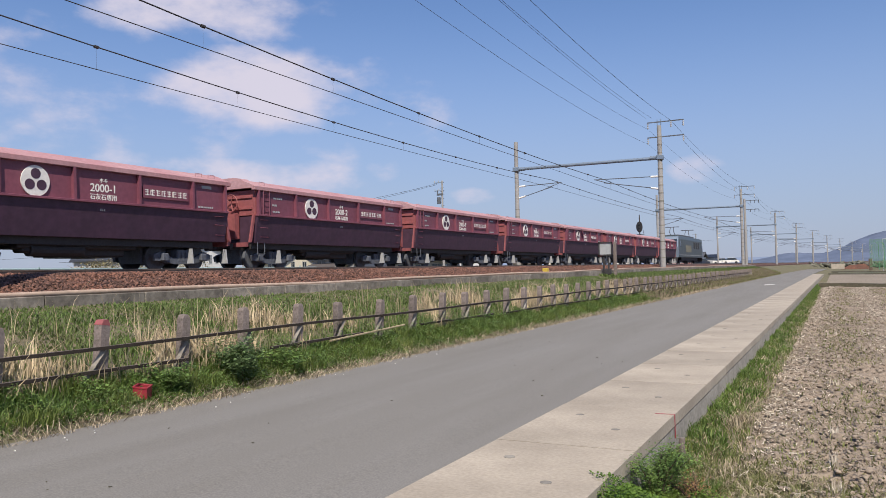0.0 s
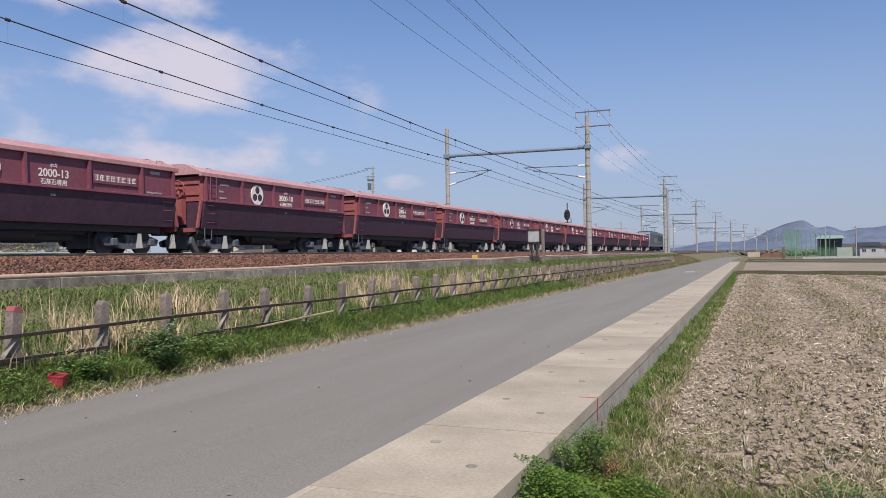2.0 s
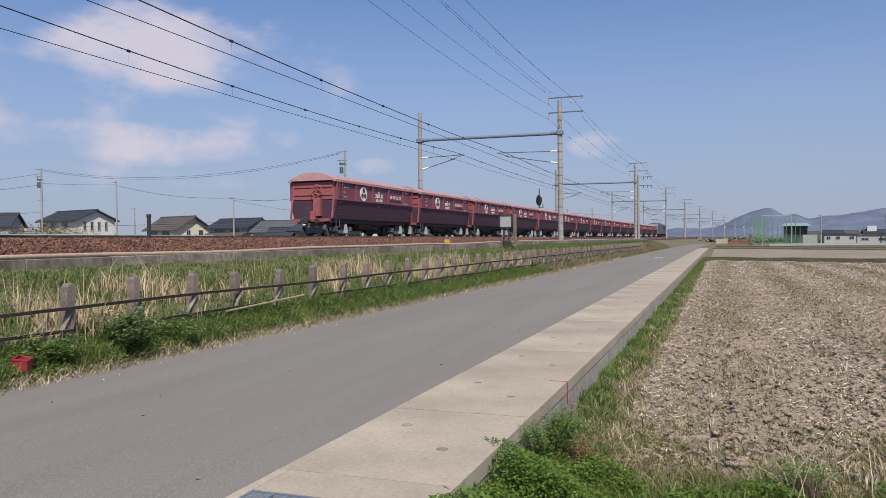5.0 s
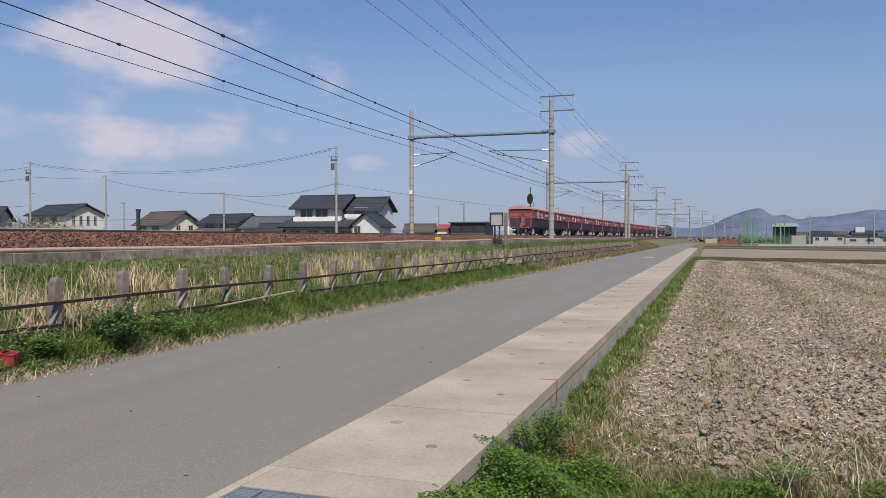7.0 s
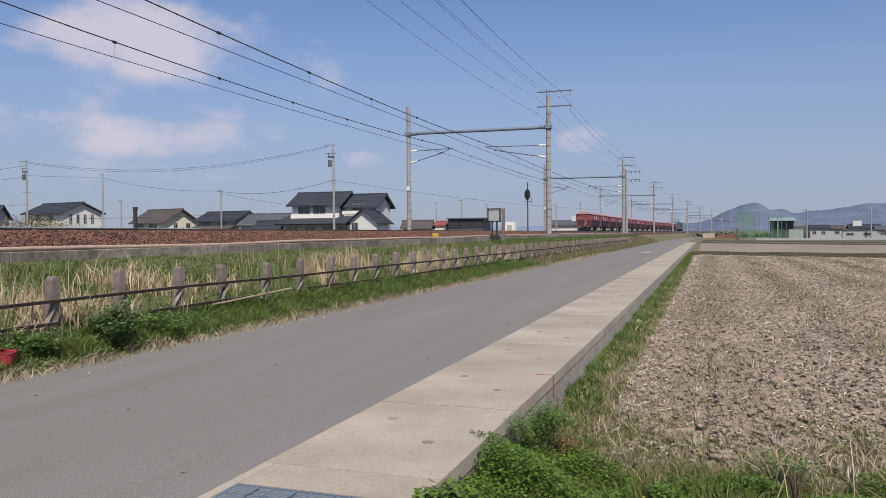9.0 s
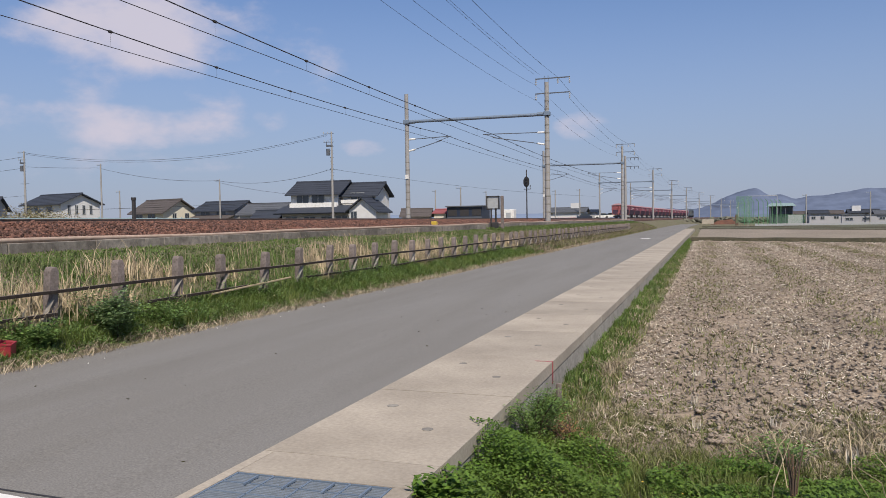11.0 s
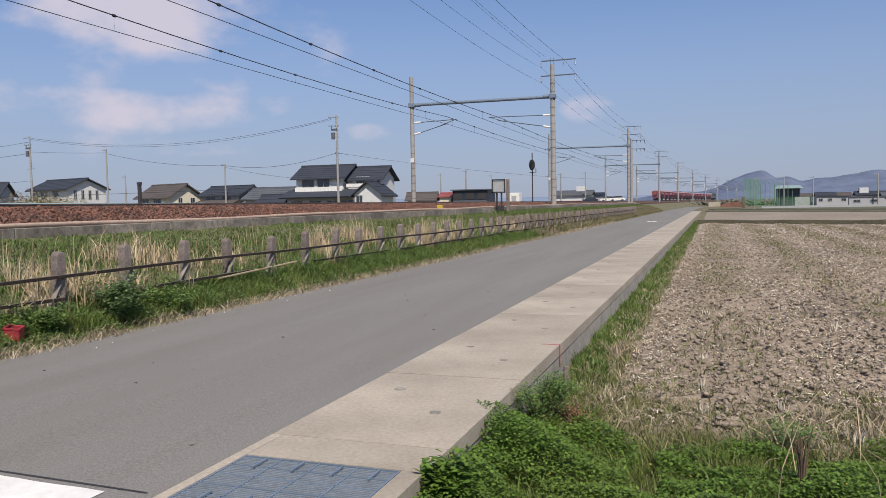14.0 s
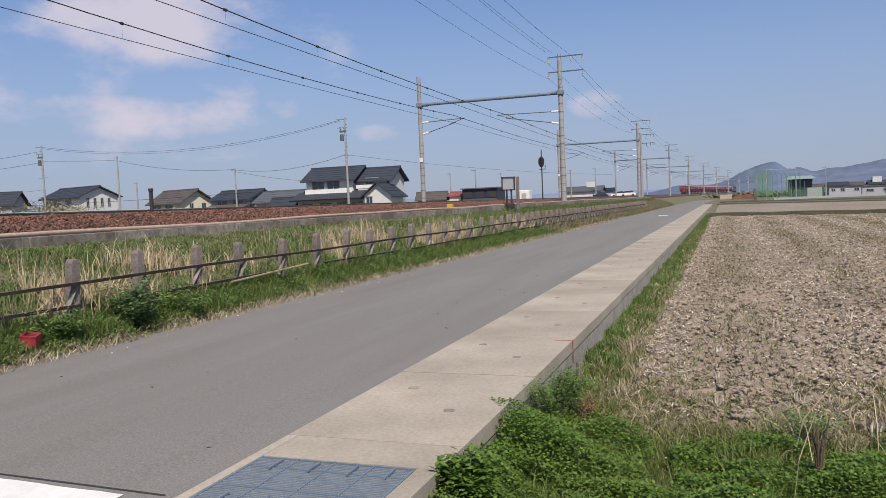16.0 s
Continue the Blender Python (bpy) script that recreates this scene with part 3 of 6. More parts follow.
# rails and sleepers of both tracks
RY = list(np.arange(-60, 120, 20.0)) + list(np.arange(120, 470, 10.0)) + [500, 560, 640, 760]
for centre in (TRACK_A, TRACK_B):
    track = thing("railway_track", "narrow-gauge steel rails on sleepers in rust-brown ballast", "track", "tracks", kind="structure")
    for side in (-0.56, 0.56):
        x0 = centre + side
        vs, fs = strip_grid([(x0 - 0.07, RAIL - 0.15), (x0 - 0.05, RAIL - 0.135), (x0 - 0.01, RAIL - 0.12), (x0 - 0.01, RAIL - 0.04), (x0 - 0.033, RAIL - 0.03), (x0 - 0.033, RAIL),
                             (x0 + 0.033, RAIL), (x0 + 0.033, RAIL - 0.03), (x0 + 0.01, RAIL - 0.04), (x0 + 0.01, RAIL - 0.12), (x0 + 0.05, RAIL - 0.135), (x0 + 0.07, RAIL - 0.15)], RY)
        sheet("rail", vs, fs, M["steel"], track)
    bm = B()
    box(bm, 0, 0, 0, 2.0, 0.22, 0.14, bevel=0.01)
    sl = mesh_of("sleeper", bm, M["curb"])
    for k in range(110):
        ob = new("sleeper", sl)
        ob.location = (centre, -10 + k * 0.62, RAIL - 0.21)
        ob.parent = track


# ---- overhead line ----
POLE_Y = [2.0, 60.0, 117.0, 178.0, 236.0, 294.0, 352.0, 410.0, 468.0, 526.0, 590.0]
LEFT_X, RIGHT_X = -23.6, -11.8


def bands(bm, x, y, zs, r):
    for z in zs:
        rod(bm, (x, y, z - 0.045), (x, y, z + 0.045), r, sides=14)


def gantry(y, full):
    """A portal over both tracks: two spun-concrete masts, a tubular beam, four registration arms and the feeder crossarms."""
    g = thing("catenary_gantry", "concrete railway masts joined by a grey steel tube beam", "gantry", "gantries along the line", pose(bend(y), y, 0))
    lx, rx = LEFT_X, RIGHT_X
    sides = 20 if full else 10
    bm = B()
    rod(bm, (lx, 0, 1.0), (lx, 0, 12.2), 0.19, 0.16, sides)
    part("mast", bm, M["pole"], g)
    bm = B()
    rod(bm, (rx, 0, 0.9), (rx, 0, 12.35), 0.215, 0.165, sides)
    part("mast", bm, M["pole"], g)
    bm = B()
    rod(bm, (lx + 0.1, 0, 9.92), (rx - 0.1, 0, 9.86), 0.13, None, 12)
    part("beam", bm, M["galv"], g, "bluish galvanised tube beam")
    for x in (lx, rx):
        s = 1 if x == lx else -1
        bm = B()
        rod(bm, (x + s * 0.18, 0, 9.9), (x + s * 0.75, 0, 9.9), 0.16, None, 12)
        box(bm, x, 0, 9.9, 0.5, 0.52, 0.34, bevel=0.03)
        part("beam_clamp", bm, M["galv"], g)
    if full:
        for x, r in ((lx, 0.198), (rx, 0.222)):
            for z in np.arange(2.2, 11.8, 0.62):
                bm = B()
                bands(bm, x, 0, [z], r - 0.0045 * (z - 2))
                part("band", bm, M["curb"], g)
        bm = B()
        box(bm, lx + 0.02, -0.22, 5.35, 0.3, 0.02, 0.34)
        part("number_plate", bm, M["white"], g, "small white plate")
    # registration arms with insulators
    for x, s, t_x in ((lx, 1, TRACK_A), (rx, -1, TRACK_B)):
        for z0, z1, reach in ((8.45, 8.55, abs(t_x - x) + 0.9), (7.5, 8.25, abs(t_x - x) + 0.1)):
            bm = B()
            rod(bm, (x + s * 0.2, 0, z0), (x + s * 0.75, 0, z0 + (z1 - z0) * 0.15), 0.075, None, 8)
            part("insulator", bm, M["white"], g, "white porcelain insulator")
            bm = B()
            rod(bm, (x + s * 0.7, 0, z0 + (z1 - z0) * 0.14), (x + s * reach, 0, z1), 0.032, None, 6)
            part("bracket_arm", bm, M["bogie"], g)
        bm = B()
        rod(bm, (t_x + s * 0.8, 0, 8.54), (t_x - s * 0.5, 0, 8.12), 0.025, None, 6)
        part("steady_arm", bm, M["bogie"], g)
    # feeder crossarms on the right mast
    for z, xs in ((12.64, (-12.65, -10.91, -10.0)), (11.48, (-12.65, -10.0))):
        bm = B()
        box(bm, -11.33, 0, z, 2.74, 0.07, 0.08)
        part("crossarm", bm, M["bogie"], g)
        for x in xs:
            bm = B()
            for k in range(3):
                rod(bm, (x, 0, z - 0.10 - k * 0.14), (x, 0, z - 0.17 - k * 0.14), 0.085, 0.05, 8)
            rod(bm, (x, 0, z), (x, 0, z - 0.5), 0.02, None, 5)
            part("insulator", bm, M["white"], g)
    bm = B()
    for x in (-0.13, 0.13):
        rod(bm, (rx + x, 0.0, 11.3), (rx + x, 0.0, 12.85), 0.03, None, 6)
    part("top_bracket", bm, M["galv"], g)
    return g


for i, y in enumerate(POLE_Y):
    gantry(7.1 if i == 0 else y, i in (1, 2))

# second mast beside the second gantry, with its own arms
g = thing("feeder_pole", "plain concrete pole carrying short feeder arms", "pole", at=pose(-11.75, 121, 0))
bm = B()
rod(bm, (0, 0, 0.9), (0, 0, 11.2), 0.22, 0.16, 12)
part("mast", bm, M["pole"], g)
for z in (9.6, 10.9):
    bm = B()
    box(bm, 1.0, 0, z, 2.0, 0.08, 0.08)
    part("crossarm", bm, M["bogie"], g)
    for x in (0.8, 1.4, 1.95):
        bm = B()
        rod(bm, (x, 0, z), (x, 0, z - 0.4), 0.06, 0.035, 6)
        part("insulator", bm, M["bogie"], g)


def span(y0, y1, x, z, sag, n=12, z1=None):
    z1 = z if z1 is None else z1
    return [(x + bend(y0 + (y1 - y0) * k / n), y0 + (y1 - y0) * k / n, z + (z1 - z) * k / n - 4 * sag * (k / n) * (1 - k / n)) for k in range(n + 1)]


WIRE_Y = [-56.0] + POLE_Y
# heights of carrier and contact wire at the first mast and from the second on, and their sags there
LINE = {TRACK_A: ((9.47, 8.82, 0.59), (8.25, 8.22, 0.12)), TRACK_B: ((9.31, 8.48, 0.43), (8.24, 7.88, 0.0))}
for centre in (TRACK_A, TRACK_B):
    c = thing("catenary", "dark overhead contact line with droppers above a track", "overhead wire", "contact lines")
    mess, cont = [], []
    for y0, y1 in zip(WIRE_Y, WIRE_Y[1:]):
        first_span = y1 <= 60
        (m0, m1, ms), (c0, c1, cs) = LINE[centre]
        m0, c0 = (m0, c0) if first_span else (m1, c1)
        ms, cs = (ms, cs) if first_span else (0.27, 0.1)
        if y1 <= 2:
            m1, c1 = m0, c0
        m_pts, c_pts = span(y0, y1, centre, m0, ms, 12, m1), span(y0, y1, centre, c0, cs, 12, c1)
        mess += m_pts[:-1]
        cont += c_pts[:-1]
        if y0 < 200:
            for k in range(9):
                u = (k + 0.25) / 9
                y = y0 + (y1 - y0) * u
                zm, zc = m0 + (m1 - m0) * u - 4 * ms * u * (1 - u), c0 + (c1 - c0) * u - 4 * cs * u * (1 - u)
                bm = B()
                rod(bm, (centre + bend(y), y, zc), (centre + bend(y), y, zm), 0.004, None, 4)
                rod(bm, (centre + bend(y), y - 0.07, zm), (centre + bend(y), y + 0.07, zm), 0.055, None, 6)
                part("dropper", bm, M["dark"], c)
    tube("messenger_wire", mess, 0.022, M["dark"], c, 5)
    tube("contact_wire", cont, 0.014, M["dark"], c, 5)

# feeders: place across, height at the first and at the second mast, sag between them
FEEDERS = [(-12.0, 14.53, 12.41, 0.93), (-11.6, 14.01, 12.42, 0.96), (-10.91, 14.41, 12.67, 0.94), (-12.65, 12.22, 10.98, 0.93), (-12.64, 13.44, 12.14, 1.07), (-10.0, None, 10.98, 0)]
for x, z0, z1, sag in FEEDERS:
    pts = []
    for y0, y1 in zip(WIRE_Y[:7], WIRE_Y[1:8]):
        if (z0 is None and y0 < 60) or (x in (-12.0, -11.6) and y0 >= 60):
            continue
        if y1 <= 2:
            pts += span(y0, y1, x, z0, sag)[:-1]
        elif y1 <= 60:
            pts += span(y0, y1, x, z0, sag, 16, z1)[:-1]
        else:
            pts += span(y0, y1, x, z1, 0.68)[:-1]
    tagged(tube("feeder_wire", pts, 0.011 if x > -11 else 0.008, M["dark"], None, 5), "thin dark feeder cable slung between masts", "cable", "feeder cables")


# ---- the train ----
PITCH = 12.3
TEXT_CACHE = {}


def lettering(name, text, size, mat, parent, x, y, z, label=""):
    """Flat painted letters on a face that looks to +X, reading along +Y, centred at y."""
    key = (text, size)
    if key not in TEXT_CACHE:
        cu = bpy.data.curves.new(name, "FONT")
        cu.body, cu.size, cu.align_x, cu.align_y, cu.extrude, cu.offset = text, size, "CENTER", "CENTER", 0.004, size * 0.012
        tmp = new(name, cu)
        me = bpy.data.meshes.new_from_object(tmp.evaluated_get(bpy.context.evaluated_depsgraph_get()))
        bpy.data.objects.remove(tmp)
        me.materials.clear()
        me.materials.append(mat)
        TEXT_CACHE[key] = me
    ob = new(name, TEXT_CACHE[key])
    ob.parent = parent
    ob.matrix_basis = Matrix.Translation((x, y, z)) @ Matrix(((0, 0, 1, 0), (1, 0, 0, 0), (0, 1, 0, 0), (0, 0, 0, 1)))
    if label:
        tagged(ob, label)
    return ob


def bars(bm, x, y, z, widths, height, gap):
    """A row of plain upright bars in place of small writing, centred at y."""
    total = sum(widths) + gap * (len(widths) - 1)
    u = y - total / 2
    for w in widths:
        box(bm, x, u + w / 2, z, 0.008, w, height)
        u += w + gap


def bogie(parent, y):
    b = B()
    for s in (-1, 1):
        prism(b, [(y - 1.25, 0.52), (y - 0.95, 0.62), (y - 0.45, 0.40), (y + 0.45, 0.40), (y + 0.95, 0.62), (y + 1.25, 0.52), (y + 1.2, 0.32), (y + 0.9, 0.30), (y + 0.4, 0.2), (y - 0.4, 0.2), (y - 0.9, 0.30), (y - 1.2, 0.32)],
              "x", s * 0.92 - 0.06, s * 0.92 + 0.06)
        for d in (-0.18, 0.0, 0.18):
            rod(b, (s * 0.92, y + d, 0.3), (s * 0.92, y + d, 0.62), 0.075, None, 8)
    box(b, 0, y, 0.55, 1.9, 0.5, 0.25)
    box(b, 0, y, 0.50, 0.9, 2.7, 0.55)
    frame_ob = part("bogie_frame", b, M["bogie"], parent)
    for d in (-0.85, 0.85):
        b = B()
        for s in (-0.56, 0.56):
            rod(b, (s - 0.065, y + d, 0.43), (s + 0.065, y + d, 0.43), 0.43, None, 24)
            rod(b, (s - 0.075, y + d, 0.43), (s + 0.075, y + d, 0.43), 0.36, None, 20)
        rod(b, (-1.05, y + d, 0.43), (1.05, y + d, 0.43), 0.075, None, 8)
        part("wheelset", b, M["bogie"], frame_ob, "grimy steel wheelset")
        for s in (-1, 1):
            b = B()
            box(b, s * 1.0, y + d, 0.43, 0.2, 0.26, 0.26, bevel=0.03)
            part("axle_box", b, M["bogie"], frame_ob)
    return frame_ob


def hopper_wagon():
    """A limestone hopper: capped rim, ribbed upper side, dark canted lower side, end platforms, bogies."""
    w = thing("hopper_wagon", "maroon hopper wagon with dusty pink rim and white three-dot disc", "wagon", "wagons of the train")
    end = 5.12
    far = end + 0.35  # the leading end reaches further from the middle
    # hull: upper sides upright, lower sides canted in
    b = B()
    prism(b, [(-1.33, 2.02), (-1.33, 2.96), (-1.28, 2.96), (-1.28, 2.02)], "y", -end, far)
    prism(b, [(1.28, 2.02), (1.28, 2.96), (1.33, 2.96), (1.33, 2.02)], "y", -end + 0.004, far - 0.004)
    part("side_panel", b, M["maroon"], w)
    # shade under the inward slope is put into this darker colour
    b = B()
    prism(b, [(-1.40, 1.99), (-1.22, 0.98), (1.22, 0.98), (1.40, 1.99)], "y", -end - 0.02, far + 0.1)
    part("lower_body", b, M["lower"], w, "dark maroon lower hopper side with its shade painted in")
    b = B()
    for s in (-1, 1):
        box(b, s * 1.38, 0.2, 2.02, 0.16, 2 * end + 0.5, 0.07, bevel=0.01)
    part("sill", b, M["maroon"], w)
    # capped rim
    b = B()
    for s in (-1, 1):
        box(b, s * 1.36, 0.175, 3.03, 0.16, 2 * end + 0.8, 0.15, bevel=0.012)
        box(b, s * 1.405, 0.175, 3.075, 0.05, 2 * end + 0.8, 0.03)
    part("rim", b, M["dust"], w)
    b = B()
    prism(b, [(-1.42, 3.10), (-0.78, 3.36), (0.78, 3.36), (1.42, 3.10), (1.38, 3.04), (-1.38, 3.04)], "y", -end - 0.2, far + 0.2)
    part("roof_cover", b, M["dust"], w, "dusty pink sloping cover")
    for y in (-end - 0.18,):
        b = B()
        prism(b, [(-0.95, 3.28), (-0.7, 3.42), (-0.35, 3.47), (0.35, 3.47), (0.7, 3.42), (0.95, 3.28)], "y", y, y + 0.4)
        part("end_hump", b, M["dust"], w)
    # ribs and end posts
    for s in (-1, 1):
        for y in (-end + 0.03, -2.85, -0.62, 1.68, 3.9, far - 0.03):
            b = B()
            prism(b, [(s * 1.33, 2.05), (s * 1.46, 2.05), (s * 1.44, 2.95), (s * 1.33, 2.95)], "y", y - 0.04, y + 0.04)
            part("rib", b, M["maroon"], w)
    # end walls with canted plates
    for s, e in ((-1, end), (1, far)):
        b = B()
        box(b, 0, s * (e + 0.01), 2.50, 2.62, 0.06, 0.94)
        box(b, 0, s * (e + 0.06), 2.72, 2.3, 0.05, 0.08)
        box(b, 0, s * (e + 0.06), 2.30, 2.3, 0.05, 0.08)
        part("end_wall", b, M["redend"], w, "red end wall, lighter than the sides")
        b = B()
        for x in (-1.25, 1.25):
            prism(b, [(s * (e + 0.02), 2.04), (s * (e + 0.13), 2.04), (s * (e + 0.36), 1.0), (s * (e + 0.25), 1.0)], "x", x - 0.04, x + 0.04)
        box(b, 0.35, s * (e + 0.22), 1.62, 0.42, 0.24, 0.95)
        box(b, 0.15, s * (e + 0.34), 1.15, 0.26, 0.2, 0.5)
        box(b, 0, s * (e + 0.36), 0.92, 2.3, 0.14, 0.16)
        part("end_beam", b, M["redend"], w)
        b = B()
        rod(b, (0, s * (e + 0.5), 0.88), (0, s * 6.12, 0.88), 0.11, 0.09, 8)
        box(b, 0, s * 6.04, 0.88, 0.3, 0.22, 0.34, bevel=0.04)
        part("coupler", b, M["dark"], w)
    # underframe and bogies
    b = B()
    for x in (-0.45, 0.45):
        box(b, x, 0, 0.86, 0.16, 11.4, 0.22)
    box(b, 0.6, -1.2, 0.70, 0.5, 1.2, 0.34, bevel=0.05)
    box(b, -0.7, 0.8, 0.62, 0.5, 1.6, 0.4, bevel=0.05)
    box(b, 0.15, 0.5, 0.58, 1.1, 2.4, 0.3, bevel=0.05)
    rod(b, (0.75, -1.6, 0.62), (0.75, 0.1, 0.62), 0.19, None, 12)
    for x in (-1.0, 1.0):
        box(b, x, 0, 0.88, 0.1, 2 * end, 0.24)
    box(b, 0.3, 0, 0.76, 1.2, 4.0, 0.22, bevel=0.04)
    part("underframe", b, M["dark"], w)
    for y in (-3.75, 3.85):
        bogie(w, y)
    # sunlit end faces of the bogies, their brightness given as pale paint
    for y in (-3.7, 4.0, 5.62):
        b = B()
        prism(b, [(1.02, 0.22), (1.30, 0.22), (1.24, 0.72), (1.12, 0.72)], "y", y - 0.02, y + 0.02)
        part("bogie_plate", b, M["plate"], w, "triangular bogie end plate, sunlight put in as pale grey")
    # ladders, hand brake wheel, stirrups
    def step(name, p, q, r):
        b = B()
        rod(b, p, q, r, None, 5)
        part(name, b, M["maroon"], w)

    for y in (-end + 0.28, -end + 0.62):
        step("ladder_rail", (1.42, y, 2.05), (1.42, y, 3.0), 0.018)
    for z in np.arange(2.15, 3.0, 0.22):
        step("ladder_rung", (1.42, -end + 0.28, z), (1.42, -end + 0.62, z), 0.014)
    for z in (1.85, 1.55, 1.2):
        step("step_iron", (1.40, far - 0.55, z), (1.40, far - 0.1, z), 0.016)
        step("step_iron", (1.40, -end + 0.1, z), (1.40, -end + 0.55, z), 0.016)
    b = B()
    for y in (-end + 0.05, -end + 0.45):
        rod(b, (1.3, y, 0.55), (1.3, y, 1.0), 0.02, None, 5)
    rod(b, (1.3, -end + 0.05, 0.56), (1.3, -end + 0.45, 0.56), 0.02, None, 5)
    part("stirrup", b, M["bogie"], w)
    b = B()
    for ang in range(16):
        a0, a1 = 2 * math.pi * ang / 16, 2 * math.pi * (ang + 1) / 16
        rod(b, (0.30 + 0.32 * math.cos(a0), -end - 0.26, 2.5 + 0.32 * math.sin(a0)), (0.30 + 0.32 * math.cos(a1), -end - 0.26, 2.5 + 0.32 * math.sin(a1)), 0.024, None, 5)
    for ang in range(5):
        a0 = 2 * math.pi * ang / 5
        rod(b, (0.30, -end - 0.26, 2.5), (0.30 + 0.32 * math.cos(a0), -end - 0.26, 2.5 + 0.32 * math.sin(a0)), 0.02, None, 5)
    rod(b, (0.30, -end, 2.5), (0.30, -end - 0.3, 2.5), 0.03, None, 6)
    part("brake_wheel", b, M["redend"], w)
    for y in (-end + 0.3, end - 0.9, end - 0.3):
        b = B()
        rod(b, (1.2, y, 3.18), (1.2, y, 3.30), 0.012, None, 5)
        rod(b, (1.2, y + 0.3, 3.18), (1.2, y + 0.3, 3.30), 0.012, None, 5)
        rod(b, (1.2, y, 3.30), (1.2, y + 0.3, 3.30), 0.012, None, 5)
        part("grab_rail", b, M["dust"], w)
    # painted disc with three dots, boards and writing
    b = B()
    rod(b, (1.34, -1.78, 2.46), (1.375, -1.78, 2.46), 0.42, None, 40)
    disc = part("disc", b, M["white"], w, "white disc with three dark dots")
    b = B()
    for a in (90, 210, 330):
        y, z = -1.78 + 0.20 * math.cos(radians(a)), 2.46 + 0.20 * math.sin(radians(a))
        rod(b, (1.374, y, z), (1.381, y, z), 0.145, None, 24)
    part("dot", b, M["lower"], disc)
    b = B()
    box(b, 1.36, 2.78, 2.46, 0.03, 1.9, 0.36)
    part("name_board", b, M["maroon"], w)
    b = B()
    for k in range(8):
        y = 2.78 + (k - 3.5) * 0.225
        box(b, 1.378, y - 0.03 * (k % 3 - 1), 2.46, 0.008, 0.026, 0.20)
        box(b, 1.378, y, 2.53, 0.008, 0.17, 0.024)
        box(b, 1.378, y, 2.465 + 0.015 * (k % 2), 0.008, 0.14, 0.022)
        box(b, 1.378, y + 0.01, 2.385, 0.008, 0.16, 0.024)
        if k % 2:
            box(b, 1.378, y - 0.075, 2.45, 0.008, 0.022, 0.15)
    part("name_mark", b, M["white"], w, "white painted marks on the name board")
    for y, z, widths, tall in ((4.55, 2.14, (0.1, 0.1, 0.04, 0.07, 0.07, 0.07, 0.07), 0.055), (-3.9, 2.72, (0.08, 0.06, 0.1, 0.08, 0.08), 0.07),
                               (-4.1, 2.45, (0.12, 0.1), 0.07), (-4.0, 2.2, (0.14, 0.1, 0.12), 0.06), (4.6, 2.83, (0.45,), 0.1), (0.35, 1.80, (0.04, 0.025, 0.04), 0.07)):
        b = B()
        bars(b, 1.338 if z > 2 else 1.368, y, z, widths, tall, 0.03)
        part("small_mark", b, M["plate"], w)
    return w


first = hopper_wagon()
wagons = [first]
for k in range(1, 16):
    wagons.append(copy_thing(first, pose(TRACK_A, 0, RAIL)))
# the tail wagon comes first in the list; nine stand behind the joint at 21.37 m at the start, seven before it
NUMBERS = ["2000-12", "2000-15", "2000-16", "2000-11", "2000-13", "2000-10", "2000-4", "2000-24", "2000-1", "2000-2", "2000-9", "2000-8", "2000-5", "2000-7", "2000-6", "2000-3"]
for w, number in zip(wagons, NUMBERS):
    lettering("number", number, 0.33, M["white"], w, 1.337, 0.42, 2.43, "white stencilled running number")
    lettering("lettering", "\u30db\u30ad", 0.15, M["white"], w, 1.337, 0.42, 2.66, "white stencilled class letters")
    lettering("lettering", "\u77f3\u7070\u77f3\u5c02\u7528", 0.19, M["white"], w, 1.337, 0.42, 2.165, "white stencilled load note")


